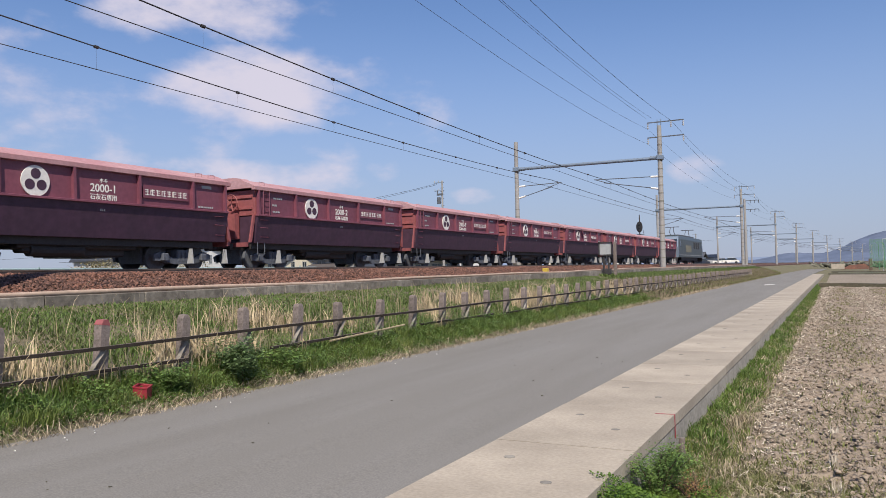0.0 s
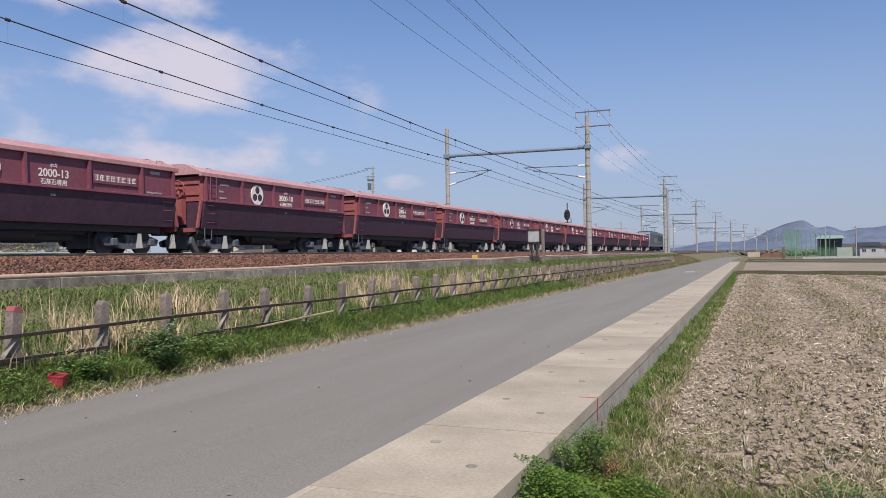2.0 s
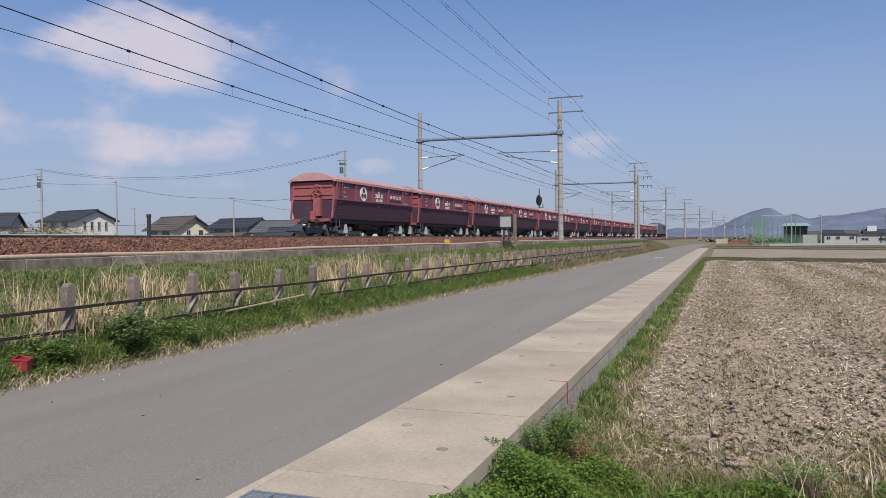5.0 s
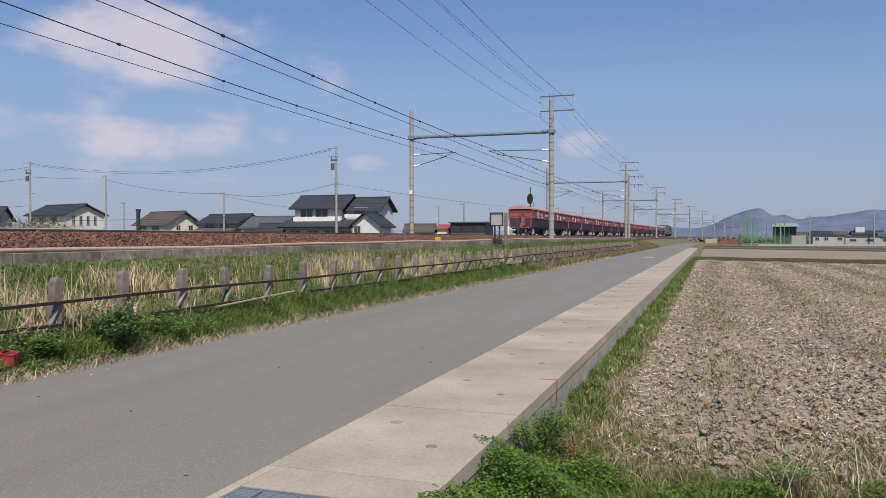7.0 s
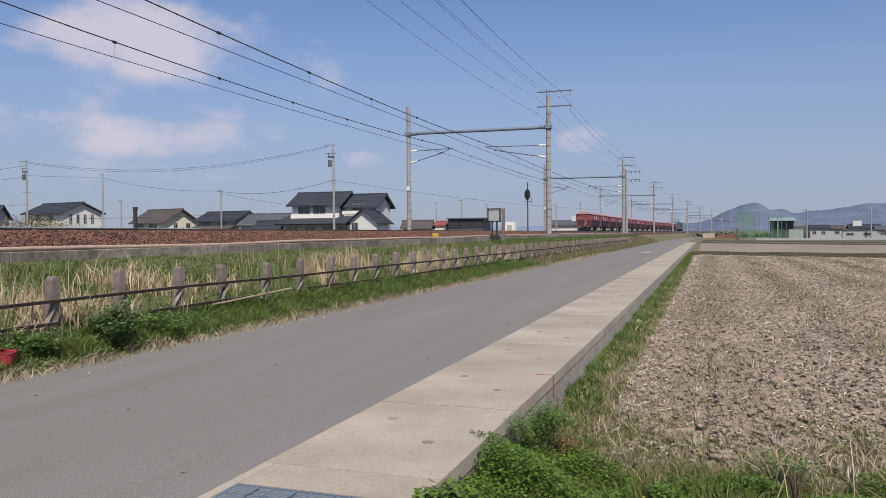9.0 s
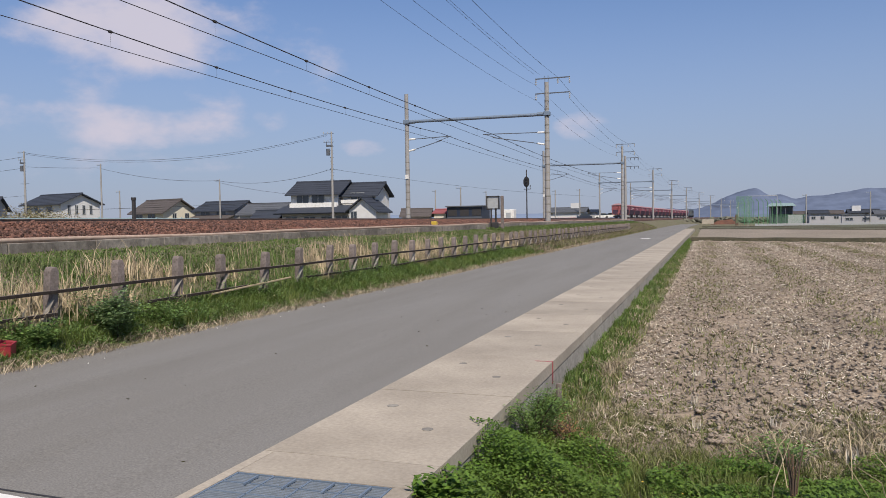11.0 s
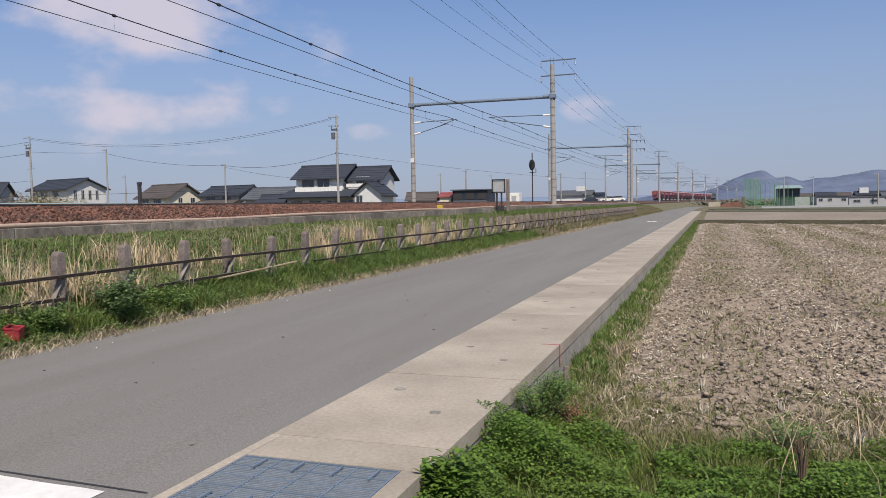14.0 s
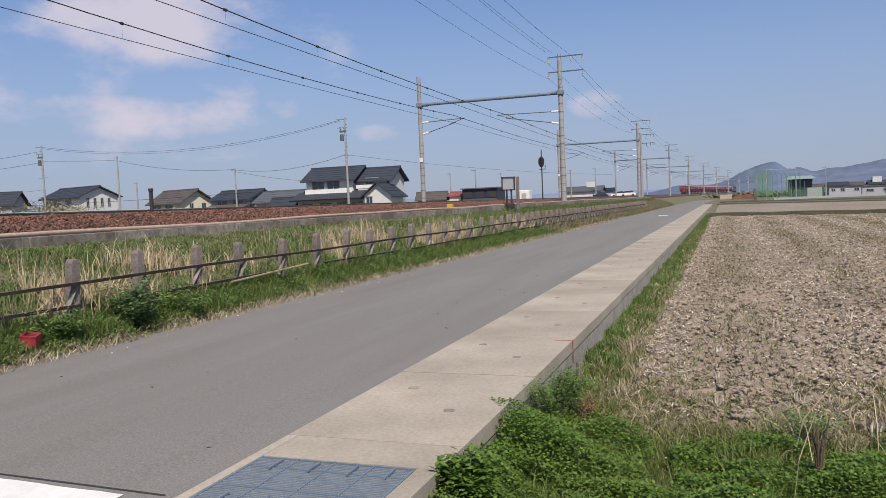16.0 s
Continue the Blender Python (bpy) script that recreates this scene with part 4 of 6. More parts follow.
def locomotive():
    """A box electric locomotive in dark grey-green with sloped cabs, side louvres and two small raised pantographs."""
    l = thing("locomotive", "dark grey-green electric locomotive with raised pantographs", "locomotive")
    half = 10.9
    b = B()
    prism(b, [(-1.45, 0.95), (-1.45, 3.45), (-1.2, 3.92), (-0.8, 4.04), (0.8, 4.04), (1.2, 3.92), (1.45, 3.45), (1.45, 0.95)], "y", -half + 0.7, half - 0.7)
    part("body", b, M["green"], l)
    b = B()
    box(b, 1.452, 0, 1.28, 0.012, 2 * half - 1.5, 0.07)
    part("waist_line", b, M["plate"], l, "thin pale line along the side")
    for s in (-1, 1):
        b = B()
        prism(b, [(s * (half - 0.7), 0.95), (s * half, 0.95), (s * half, 2.3), (s * (half - 0.5), 3.72), (s * (half - 0.7), 3.85)], "x", -1.4, 1.4)
        cab = part("cab_front", b, M["galv"], l, "grey sloped cab front")
        for x in (-0.66, 0.66):
            b = B()
            prism(b, [(s * (half + 0.012), 2.42), (s * (half - 0.40), 3.46), (s * (half - 0.43), 3.46), (s * (half - 0.03), 2.42)], "x", x - 0.58, x + 0.58)
            part("windscreen", b, M["glass"], cab)
        for x in (-0.95, 0.95):
            b = B()
            rod(b, (x, s * half, 1.6), (x, s * (half + 0.05), 1.6), 0.13, None, 12)
            part("headlight", b, M["white"], cab)
        b = B()
        box(b, 0, s * (half + 0.1), 0.7, 2.6, 0.3, 0.5)
        part("buffer_beam", b, M["dark"], l)
        b = B()
        prism(b, [(s * (half + 0.05), 0.9), (s * (half + 0.3), 0.2), (s * (half + 0.22), 0.2), (s * (half - 0.05), 0.9)], "x", -1.2, 1.2)
        part("snow_plough", b, M["bogie"], l)
    b = B()
    box(b, 1.457, -2.6, 2.2, 0.02, 4.6, 1.0)
    part("side_panel", b, M["panel"], l, "dull ochre side panel")
    for y in (-half + 1.6, half - 1.6):
        b = B()
        box(b, 1.457, y, 2.85, 0.03, 0.8, 0.75)
        part("cab_window", b, M["glass"], l)
    for k in range(3):
        b = B()
        box(b, 1.457, 2.6 + k * 1.9, 2.75, 0.03, 1.3, 1.0)
        part("louvre", b, M["dark"], l)
    b = B()
    box(b, 0, 0, 4.12, 1.5, 13.0, 0.22, bevel=0.04)
    part("roof_gear", b, M["bogie"], l)
    for y in (-7.0, 5.4):
        b = B()
        for x in (-0.3, 0.3):
            rod(b, (x, y + 0.2, 4.2), (x, y - 0.75, 4.62), 0.04, None, 5)
            rod(b, (x, y - 0.75, 4.62), (x * 0.6, y, 5.25), 0.035, None, 5)
        rod(b, (-0.95, y, 5.28), (0.95, y, 5.28), 0.045, None, 6)
        part("pantograph", b, M["dark"], l)
    b = B()
    box(b, 0, 0, 0.75, 2.3, 14.0, 0.5)
    part("underframe", b, M["dark"], l)
    for y in (-6.4, 0, 6.4):
        bogie(l, y)
    return l


engine = locomotive()

# distance run by the train, second by second
RUN_T = [0, 0.5, 1.5, 3.0, 3.5, 4.0, 6.8, 8.5, 11.0, 13.0, 16.0]
RUN_S = [0, 12.6, 38.2, 75.0, 87.4, 99.9, 170.0, 212.3, 274.5, 324.0, 398.0]


def on_track(y):
    """The pose on the far track at y, turned along the curve."""
    lean = (bend(y + 3) - bend(y - 3)) / 6
    return pose(TRACK_A + bend(y), y, RAIL, 0, 0, -math.degrees(math.atan(lean)))


def motions():
    times = [0, 0.5, 1, 1.5, 2, 2.5, 3, 3.5, 4, 5, 6, 7, 8, 9, 10, 11, 12, 13, 14, 15, 16]
    cars = [(w, 21.37 + (k - 9) * PITCH + PITCH / 2) for k, w in enumerate(wagons)] + [(engine, 21.37 + 7 * PITCH + 11.7)]
    for car, start in cars:
        walk(car, [(t, on_track(start + float(np.interp(t, RUN_T, RUN_S)))) for t in times])


# ---- fence along the lane ----
FENCE_X = -8.0
POST_Y = [7.67, 8.94, 10.17, 11.41, 12.71, 14.09, 15.40, 16.68, 17.95]
fence = thing("fence", "old concrete post fence with two dark rails beside the lane", "fence")
bm = B()
prism(bm, [(-0.062, -0.1), (0.062, -0.1), (0.062, 0.78), (0.03, 0.845), (-0.035, 0.84), (-0.062, 0.79)], "x", -0.062, 0.062)
post_mesh = mesh_of("post", bm, M["post"])
for k in range(-6, 62):
    y = POST_Y[k] if 0 <= k < len(POST_Y) else (7.67 + 1.31 * k if k < 0 else 17.95 + 1.29 * (k - 8))
    ob = new("post", post_mesh)
    ob.parent = fence
    if k == -1:
        red_post = ob
    ob.matrix_basis = pose(FENCE_X + random.uniform(-0.03, 0.03), y, 0.215 + random.uniform(-0.025, 0.02), random.uniform(-3, 3), random.uniform(-2, 4), random.uniform(-7, 7))
    if k > -3:
        strut = B()
        rod(strut, (FENCE_X + 0.05, y - 0.22 - 0.05 * (k % 3), 0.26), (FENCE_X + 0.09, y + 0.03, 0.72), 0.036, None, 4)
        part("strut", strut, M["stained"], fence)
bm = B()
prism(bm, [(-0.064, 0.785), (0.064, 0.775), (0.064, 0.782), (0.031, 0.848), (-0.036, 0.843), (-0.064, 0.792)], "x", -0.064, 0.064)
part("post_cap", bm, M["redend"], fence, "faded red paint on a post top").matrix_basis = red_post.matrix_basis
for z, y0, y1, sag in ((0.735, -1.5, 84, 0.009), (0.45, -1.5, 8.6, 0.012), (0.44, 9.4, 13.0, 0.012), (0.44, 14.2, 18.4, 0.01), (0.42, 18.9, 84, 0.01)):
    pts = [(FENCE_X + 0.115 + 0.012 * math.sin(y), y, z + sag * math.sin(y * 0.75 + z * 9)) for y in np.arange(y0, y1, 1.31)]
    tube("fence_rail", pts, 0.029, M["rail"], fence, 4, "", math.pi / 4)
    # added pale strip paints the light along the rail's top edge
    tube("rail_edge", [(p[0] + 0.016, p[1], p[2] + 0.022) for p in pts], 0.006, M["post"], fence, 4, "", math.pi / 4)
bm = B()
rod(bm, (FENCE_X + 0.16, 10.9, 0.40), (FENCE_X + 0.2, 13.4, 0.50), 0.018, None, 6)
tagged(part("loose_pole", bm, M["straw"]), "pale bamboo cane leaning on the fence rail", "cane")

# red plastic crate in the verge
crate = thing("plastic_crate", "small red plastic crate lying in roadside grass", "crate", at=pose(-7.48, 6.55, 0.115, 8, 6, 25))
for x, y, sx, sy in ((0, -0.065, 0.17, 0.012), (0, 0.065, 0.17, 0.012), (-0.08, 0, 0.012, 0.118), (0.08, 0, 0.012, 0.118)):
    bm = B()
    box(bm, x, y, 0.085, sx, sy, 0.15, bevel=0.003)
    part("side", bm, M["red"], crate)
bm = B()
box(bm, 0, 0, 0.006, 0.16, 0.13, 0.012)
part("base", bm, M["red"], crate)
bm = B()
for x, y, sx, sy in ((0, -0.07, 0.18, 0.016), (0, 0.07, 0.18, 0.016), (-0.085, 0, 0.016, 0.13), (0.085, 0, 0.016, 0.13)):
    box(bm, x, y, 0.155, sx, sy, 0.016)
part("rim", bm, M["red"], crate)


# ---- plants ----
rng = np.random.default_rng(7)
PX, PZ = np.array([p[0] for p in PROFILE]), np.array([p[1] for p in PROFILE])


def ground_z(x):
    return np.interp(x, PX, PZ)


def blades(name, label, x, y, h, w, lean, mat, z=None, category="grass", parent=None):
    """Many bent blades as one mesh: x, y, h arrays; w the half width; lean the sideways throw of the tip."""
    n = len(x)
    z = ground_z(x) - 0.02 if z is None else z
    ang, dirn = rng.uniform(0, 2 * np.pi, n), rng.uniform(0, 2 * np.pi, n)
    throw = lean * h * rng.uniform(0.1, 1.0, n)
    w = w * rng.uniform(0.6, 1.3, n)
    sx, sy = np.cos(ang) * w, np.sin(ang) * w
    tx, ty = np.cos(dirn) * throw, np.sin(dirn) * throw
    v = np.empty((n, 5, 3))
    v[:, 0] = np.c_[x - sx, y - sy, z]
    v[:, 1] = np.c_[x + sx, y + sy, z]
    m = np.c_[x + tx * 0.35, y + ty * 0.35, z + h * 0.6]
    v[:, 2] = m + np.c_[sx, sy, 0 * sx] * 0.8
    v[:, 3] = m - np.c_[sx, sy, 0 * sx] * 0.8
    v[:, 4] = np.c_[x + tx, y + ty, z + h * (1 - 0.25 * lean * rng.uniform(0, 1, n))]
    me = bpy.data.meshes.new(name)
    base = np.arange(n) * 5
    me.vertices.add(n * 5)
    me.vertices.foreach_set("co", v.ravel())
    me.loops.add(n * 7)
    me.loops.foreach_set("vertex_index", np.stack([base, base + 1, base + 2, base + 3, base + 3, base + 2, base + 4], 1).ravel().astype(np.int32))
    me.polygons.add(n * 2)
    me.polygons.foreach_set("loop_start", np.stack([np.arange(n) * 7, np.arange(n) * 7 + 4], 1).ravel().astype(np.int32))
    me.update(calc_edges=True)
    me.materials.append(mat)
    ob = new(name, me)
    if parent is not None:
        ob.parent = parent
        return ob
    return tagged(ob, label, category, kind="stuff")


def leaves(name, label, centre, size, mat, category="weeds", parent=None, droop=0.5, full=False):
    """Many small leaves as one mesh, folded along the rib: pointed diamonds, or full rounded ones."""
    n = len(centre)
    a = rng.uniform(0, 2 * np.pi, n)
    tilt = rng.uniform(-0.2, 1.0, n) * droop
    s = size * rng.uniform(0.6, 1.4, n)
    d = np.c_[np.cos(a) * np.cos(tilt), np.sin(a) * np.cos(tilt), np.sin(tilt)]
    side = np.c_[-np.sin(a), np.cos(a), rng.uniform(-0.5, 0.5, n)]
    outline = ((0, 0, 0), (0.28, 0.40, 0.10), (0.80, 0.36, 0.08), (1, 0, 0), (0.80, -0.36, 0.08), (0.28, -0.40, 0.10)) if full else ((0, 0, 0), (0.55, 0.33, 0.1), (1, 0, 0), (0.55, -0.33, 0.1))
    m = len(outline)
    v = np.empty((n, m, 3))
    for i, (u, w, lift) in enumerate(outline):
        v[:, i] = centre + (d * u + side * w + np.array([0, 0, lift])) * s[:, None]
    corners = np.array((0, 1, 2, 3, 0, 3, 4, 5) if full else (0, 1, 2, 0, 2, 3))
    me = bpy.data.meshes.new(name)
    me.vertices.add(n * m)
    me.vertices.foreach_set("co", v.ravel())
    me.loops.add(n * len(corners))
    me.loops.foreach_set("vertex_index", (np.arange(n)[:, None] * m + corners).ravel().astype(np.int32))
    me.polygons.add(n * 2)
    me.polygons.foreach_set("loop_start", (np.arange(n * 2) * (len(corners) // 2)).astype(np.int32))
    me.update(calc_edges=True)
    me.materials.append(mat)
    ob = new(name, me)
    if parent is not None:
        ob.parent = parent
        return ob
    return tagged(ob, label, category, kind="stuff")


def patchy(x, y, size, seed):
    """Soft noise between about 0 and 1 at points, made of a few waves."""
    r = np.random.default_rng(seed)
    s = np.zeros(len(x))
    for k in range(7):
        a, f, p = r.uniform(0, 2 * np.pi), r.uniform(0.5, 2.2) / size, r.uniform(0, 6.28)
        s += np.sin((x * np.cos(a) + y * np.sin(a)) * f * 2 * np.pi + p)
    return 0.5 + s / 7


def strewn(n, x0, x1, y0, y1, power=1.0):
    """Points in a strip, thicker towards y0."""
    return rng.uniform(x0, x1, n), y0 + (y1 - y0) * rng.uniform(0, 1, n) ** power


def curved(y):
    return np.array([bend(v) for v in y])


# green bank between wall and lane
x, y = strewn(120000, -11.22, -7.35, 2, 45, 1.5)
far = (x < -9.3)
keep = rng.uniform(0, 1, len(x)) < np.where(far, 1.0, 0.75)
x, y = x[keep], y[keep]
h = np.where(x < -10.2, 0.06, np.where(x < -9.3, 0.09, 0.11)) * rng.uniform(0.5, 1.6, len(x)) * (0.6 + 0.8 * patchy(x, y, 2.5, 1))
blades("grass_bank", "fresh green spring grass on the railway bank", x, y, h, 0.010, 0.9, M["bank_grass"])
x, y = strewn(30000, -11.22, -9.2, 40, 125, 1.2)
blades("grass_bank_beyond", "green grass at the foot of the retaining wall", x + curved(y), y, 0.16 * rng.uniform(0.4, 1.5, len(x)), 0.02, 0.8, M["bank_grass"], z=ground_z(x) - 0.02)
x, y = strewn(40000, -9.6, -7.3, 40, 125, 1.2)
blades("grass_bank_far", "green and faded grass along the line", x + curved(y), y, 0.22 * rng.uniform(0.4, 1.5, len(x)), 0.02, 0.8, M["moss"], z=ground_z(x) - 0.02)
x, y = strewn(24000, -9.6, -7.3, 34, 120, 1.2)
blades("dead_grass_far", "faded straw-coloured grass along the line", x + curved(y), y, 0.30 * rng.uniform(0.4, 1.4, len(x)), 0.016, 0.8, M["brown_grass"], z=ground_z(x) - 0.02)

# dead reeds behind the fence, in clumps
x, y = strewn(27000, -9.6, -7.85, 2.5, 34, 1.3)
thick = patchy(x, y, 2.6, 3) + 0.16 * np.exp(-((x + 8.5) / 0.6) ** 2) - 0.055 * np.clip(y - 9.0, 0, 5) + 0.42 * np.exp(-((y - 22.5) / 1.6) ** 2) * (x > -8.7)
keep = thick > 0.55
x, y = x[keep], y[keep]
h = rng.uniform(0.15, 0.56, len(x)) * np.where(rng.uniform(0, 1, len(x)) < 0.14, 1.4, 0.85)
blades("dead_reeds", "dry straw-yellow reeds standing in clumps behind the fence", x, y, h, 0.0085, 0.65, M["straw"])
n = 600
x, y = strewn(n, -9.9, -7.9, 3, 30, 1.2)
blades("seed_stalks", "thin tall dry stalks among the grass", x, y, rng.uniform(0.4, 0.85, n), 0.004, 0.5, M["straw"])

# green weeds in front of the fence and the dry litter at the lane's edge
x, y = strewn(42000, -8.0, -7.33, 2.5, 40, 1.35)
h = 0.15 * rng.uniform(0.3, 1.5, len(x)) * (0.45 + 1.0 * patchy(x, y, 1.6, 5))
blades("verge_grass", "lush green grass under the fence", x, y, h, 0.008, 0.9, M["grass"])
x, y = strewn(24000, -8.0, -7.3, 2.5, 36, 1.35)
blades("verge_herbs", "yellow-green blades mixed into the roadside verge", x, y, 0.17 * rng.uniform(0.4, 1.5, len(x)) * (0.5 + patchy(x, y, 1.3, 41)), 0.006, 1.0, M["herb"])
n = 70000
x, y = strewn(n, -8.15, -7.22, 2.5, 36, 1.3)
swell = np.clip(patchy(x, y, 1.5, 8) * 2.0 - 0.55, 0.05, 1.15) * np.where(y < 8.0, 0.55, np.where(y < 18, 1.0, 0.7))
top = 0.40 * swell * np.clip((-7.12 - x) / 0.35, 0.15, 1)
leaves("verge_weeds", "leafy green roadside weeds swelling up round the fence", np.c_[x, y, ground_z(x) + top * rng.uniform(0.05, 1, n) ** 0.7], 0.034, M["bush"])
x, y = strewn(60000, -7.85, -6.98, 2.0, 60, 1.5)
keep = (rng.uniform(0, 1, len(x)) < np.where(x < -7.5, 0.35, np.where(x < -7.2, 1.0, 0.4)) * np.clip(patchy(x, y, 1.1, 9) * 2.0 - 0.25, 0.15, 1))
x, y = x[keep], y[keep]
blades("dry_litter", "matted dry grass spilling over the edge of the asphalt", x, y, 0.11 * rng.uniform(0.3, 1.5, len(x)), 0.0042, 2.4, M["litter"], z=np.maximum(ground_z(x), 0.0) - 0.004)

# verge at the foot of the concrete walk
x, y = strewn(60000, -1.60, -0.98, 4.8, 74, 1.9)
edge = -1.16 + 0.14 * (patchy(x, y / 3, 1.2, 52) - 0.5) * 2 + 0.10 * np.clip((11 - y) / 4, 0, 1)
keep = (x < edge) & (rng.uniform(0, 1, len(x)) < 0.25 + 0.9 * patchy(x, y / 2, 0.9, 53))
x, y = x[keep], y[keep]
h = 0.115 * rng.uniform(0.3, 1.4, len(x)) * (0.35 + 1.0 * patchy(x, y, 1.1, 54))
blades("kerb_grass", "bright green grass at the foot of the concrete walk", x, y, h, 0.007, 0.9, M["grass"])
x, y = strewn(12000, -1.58, -1.0, 5.0, 60, 1.9)
blades("kerb_herbs", "yellow-green grass mixed into the verge", x, y, 0.12 * rng.uniform(0.3, 1.4, len(x)) * (0.4 + patchy(x, y, 0.8, 55)), 0.005, 1.0, M["herb"])
x, y = strewn(5200, -1.5, -0.85, 5.2, 45, 1.8)
blades("kerb_straw", "dry grass tufts between walk and field", x, y, 0.11 * rng.uniform(0.4, 1.5, len(x)), 0.006, 1.6, M["faded"])

# weeds before the camera
n = 330000
x, y = rng.uniform(-1.75, 5.2, n), rng.uniform(2.4, 6.9, n)
edge = 6.25 + 0.22 * np.sin(x * 1.9 - 0.4) + 0.16 * np.sin(x * 5.1 + 1) + 0.25 * np.exp(-((x + 0.9) / 0.5) ** 2)
lump = patchy(x, y, 0.8, 12)
bare = patchy(x, y, 1.5, 15)
keep = (y < edge) & (bare < 0.80 + 0.12 * (y < 5.4))
x, y, lump = x[keep], y[keep], lump[keep]
rise = 0.05 + 0.20 * np.clip(lump, 0, 1) + 0.19 * np.clip((-0.75 - x) / 0.75, 0, 1) * np.clip((6.5 - y) / 1.0, 0.15, 1)
leaves("clover_weeds", "dense fresh green broad-leaved weeds beside the walk", np.c_[x, y, ground_z(np.maximum(x, -1.5)) + rise * rng.uniform(0.2, 1.0, len(x)) ** 0.6], 0.0205, M["leaf"], droop=0.7, full=True)
n = 70000
x, y = rng.uniform(-1.6, 5.5, n), rng.uniform(2.6, 7.6, n)
keep = rng.uniform(0, 1, n) < np.where(y < 6.4, np.clip(patchy(x, y, 1.5, 15) * 2.2 - 0.75, 0.25, 1), 0.10)
x, y = x[keep], y[keep]
blades("near_grass", "pale yellow-green grass among the weeds", x, y, 0.19 * rng.uniform(0.3, 1.3, len(x)), 0.004, 1.0, M["herb"])
n = 42000
x, y = rng.uniform(-1.5, 5.2, n), rng.uniform(2.8, 6.6, n)
keep = patchy(x, y, 1.3, 17) > 0.62
x, y = x[keep], y[keep]
blades("near_turf", "fine yellow-green turf between the broad-leaved weeds", x, y, 0.24 * rng.uniform(0.5, 1.15, len(x)), 0.003, 0.8, M["herb"])
# the matted margin between weeds and field
n = 90000
x, y = rng.uniform(-1.3, 6.5, n), rng.uniform(5.9, 9.2, n)
keep = rng.uniform(0, 1, n) < np.clip(1.35 - np.abs(y - 7.1) * 0.8, 0, 1) * (0.2 + 1.1 * patchy(x, y, 0.9, 61))
x, y = x[keep], y[keep]
blades("margin_moss", "short olive and brown growth at the field's edge", x, y, 0.085 * rng.uniform(0.3, 1.5, len(x)), 0.004, 1.6, M["moss"], z=ground_z(x) + 0.03)
n = 9000
x, y = rng.uniform(-1.2, 6.5, n), rng.normal(7.05, 0.5, n)
keep = patchy(x, y, 0.7, 63) > 0.45
x, y = x[keep], y[keep]
blades("near_straw", "dry straw lying among weeds at the field's edge", x, y, 0.14 * rng.uniform(0.3, 1.4, len(x)), 0.004, 2.0, M["faded"], z=ground_z(x) + 0.03)
for cx, cy, hh in ((0.39, 7.2, 0.16), (0.85, 7.35, 0.2), (1.37, 7.5, 0.18), (-0.37, 7.55, 0.13), (0.30, 6.7, 0.2), (1.15, 6.9, 0.22), (1.9, 7.2, 0.2), (2.6, 7.4, 0.18), (3.4, 7.0, 0.2), (-1.16, 9.9, 0.24), (-1.1, 10.4, 0.16)):
    n = 130
    ob = blades("dead_tussock", "", cx + rng.normal(0, 0.075, n), cy + rng.normal(0, 0.075, n), hh * rng.uniform(0.5, 1.3, n), 0.0045, 1.3, M["faded"], z=np.full(n, -0.46))
    tagged(ob, "grey-brown dead grass tussock at the field's edge", "grass", "dead tussocks", "thing")
n = 46
x, y = rng.uniform(-1.4, 4.5, n), rng.uniform(3.6, 6.2, n)
leaves("weed_flowers", "tiny yellow flowers among the green weeds", np.c_[x, y, ground_z(x) + rng.uniform(0.2, 0.3, n)], 0.016, M["yellow"], "flowers", full=True)


def weed(name, label, at, height, spread, count, leaf_mat, stem_mat, size):
    """A bushy weed: thin forked stems and many small leaves along them."""
    p = thing(name, label, "plant", at=pose(*at))
    bm = B()
    tips = []
    for k in range(9):
        a, r = rng.uniform(0, 6.28), spread * rng.uniform(0.2, 1.0)
        tip = Vector((math.cos(a) * r, math.sin(a) * r, height * rng.uniform(0.6, 1.0)))
        mid = tip * 0.5 + Vector((0, 0, height * 0.12))
        rod(bm, (0, 0, -0.05), mid, 0.008, 0.006, 5)
        rod(bm, mid, tip, 0.006, 0.003, 5)
        tips.append((mid, tip))
    part("stem", bm, stem_mat, p)
    c = np.empty((count, 3))
    for i in range(count):
        mid, tip = tips[i % len(tips)]
        u = rng.uniform(-0.4, 1.0)
        q = mid.lerp(tip, u) if u > 0 else mid * (1 + u * 1.6)
        c[i] = (q.x + rng.normal(0, spread * 0.16), q.y + rng.normal(0, spread * 0.16), max(0.02, q.z + rng.normal(0, height * 0.07)))
    ob = leaves("foliage", "", c, size, leaf_mat, parent=p)
    return p


weed("shrub", "dark green bushy weed growing through the fence", (-7.42, 8.25, 0.02), 0.66, 0.40, 3600, M["shade_leaf"], M["wood"], 0.044)
weed("shrub", "low dark green weed beside the lane", (-7.5, 9.4, 0.04), 0.34, 0.45, 1500, M["bush"], M["wood"], 0.042)
weed("shrub", "leafy green weed under the fence", (-7.55, 7.0, 0.03), 0.42, 0.42, 2200, M["bush"], M["wood"], 0.042)
weed("shrub", "dusty green weed against the concrete walk", (-1.42, 6.42, -0.40), 0.50, 0.36, 3600, M["bush"], M["wood"], 0.024)
weed("shrub", "broad-leaved green weed over the edge of the walk", (-1.5, 4.2, -0.3), 0.38, 0.24, 900, M["leaf"], M["wood"], 0.055)
weed("shrub", "reddish drying weed at the field's edge", (-1.1, 6.6, -0.42), 0.26, 0.34, 800, M["reddish"], M["wood"], 0.018)
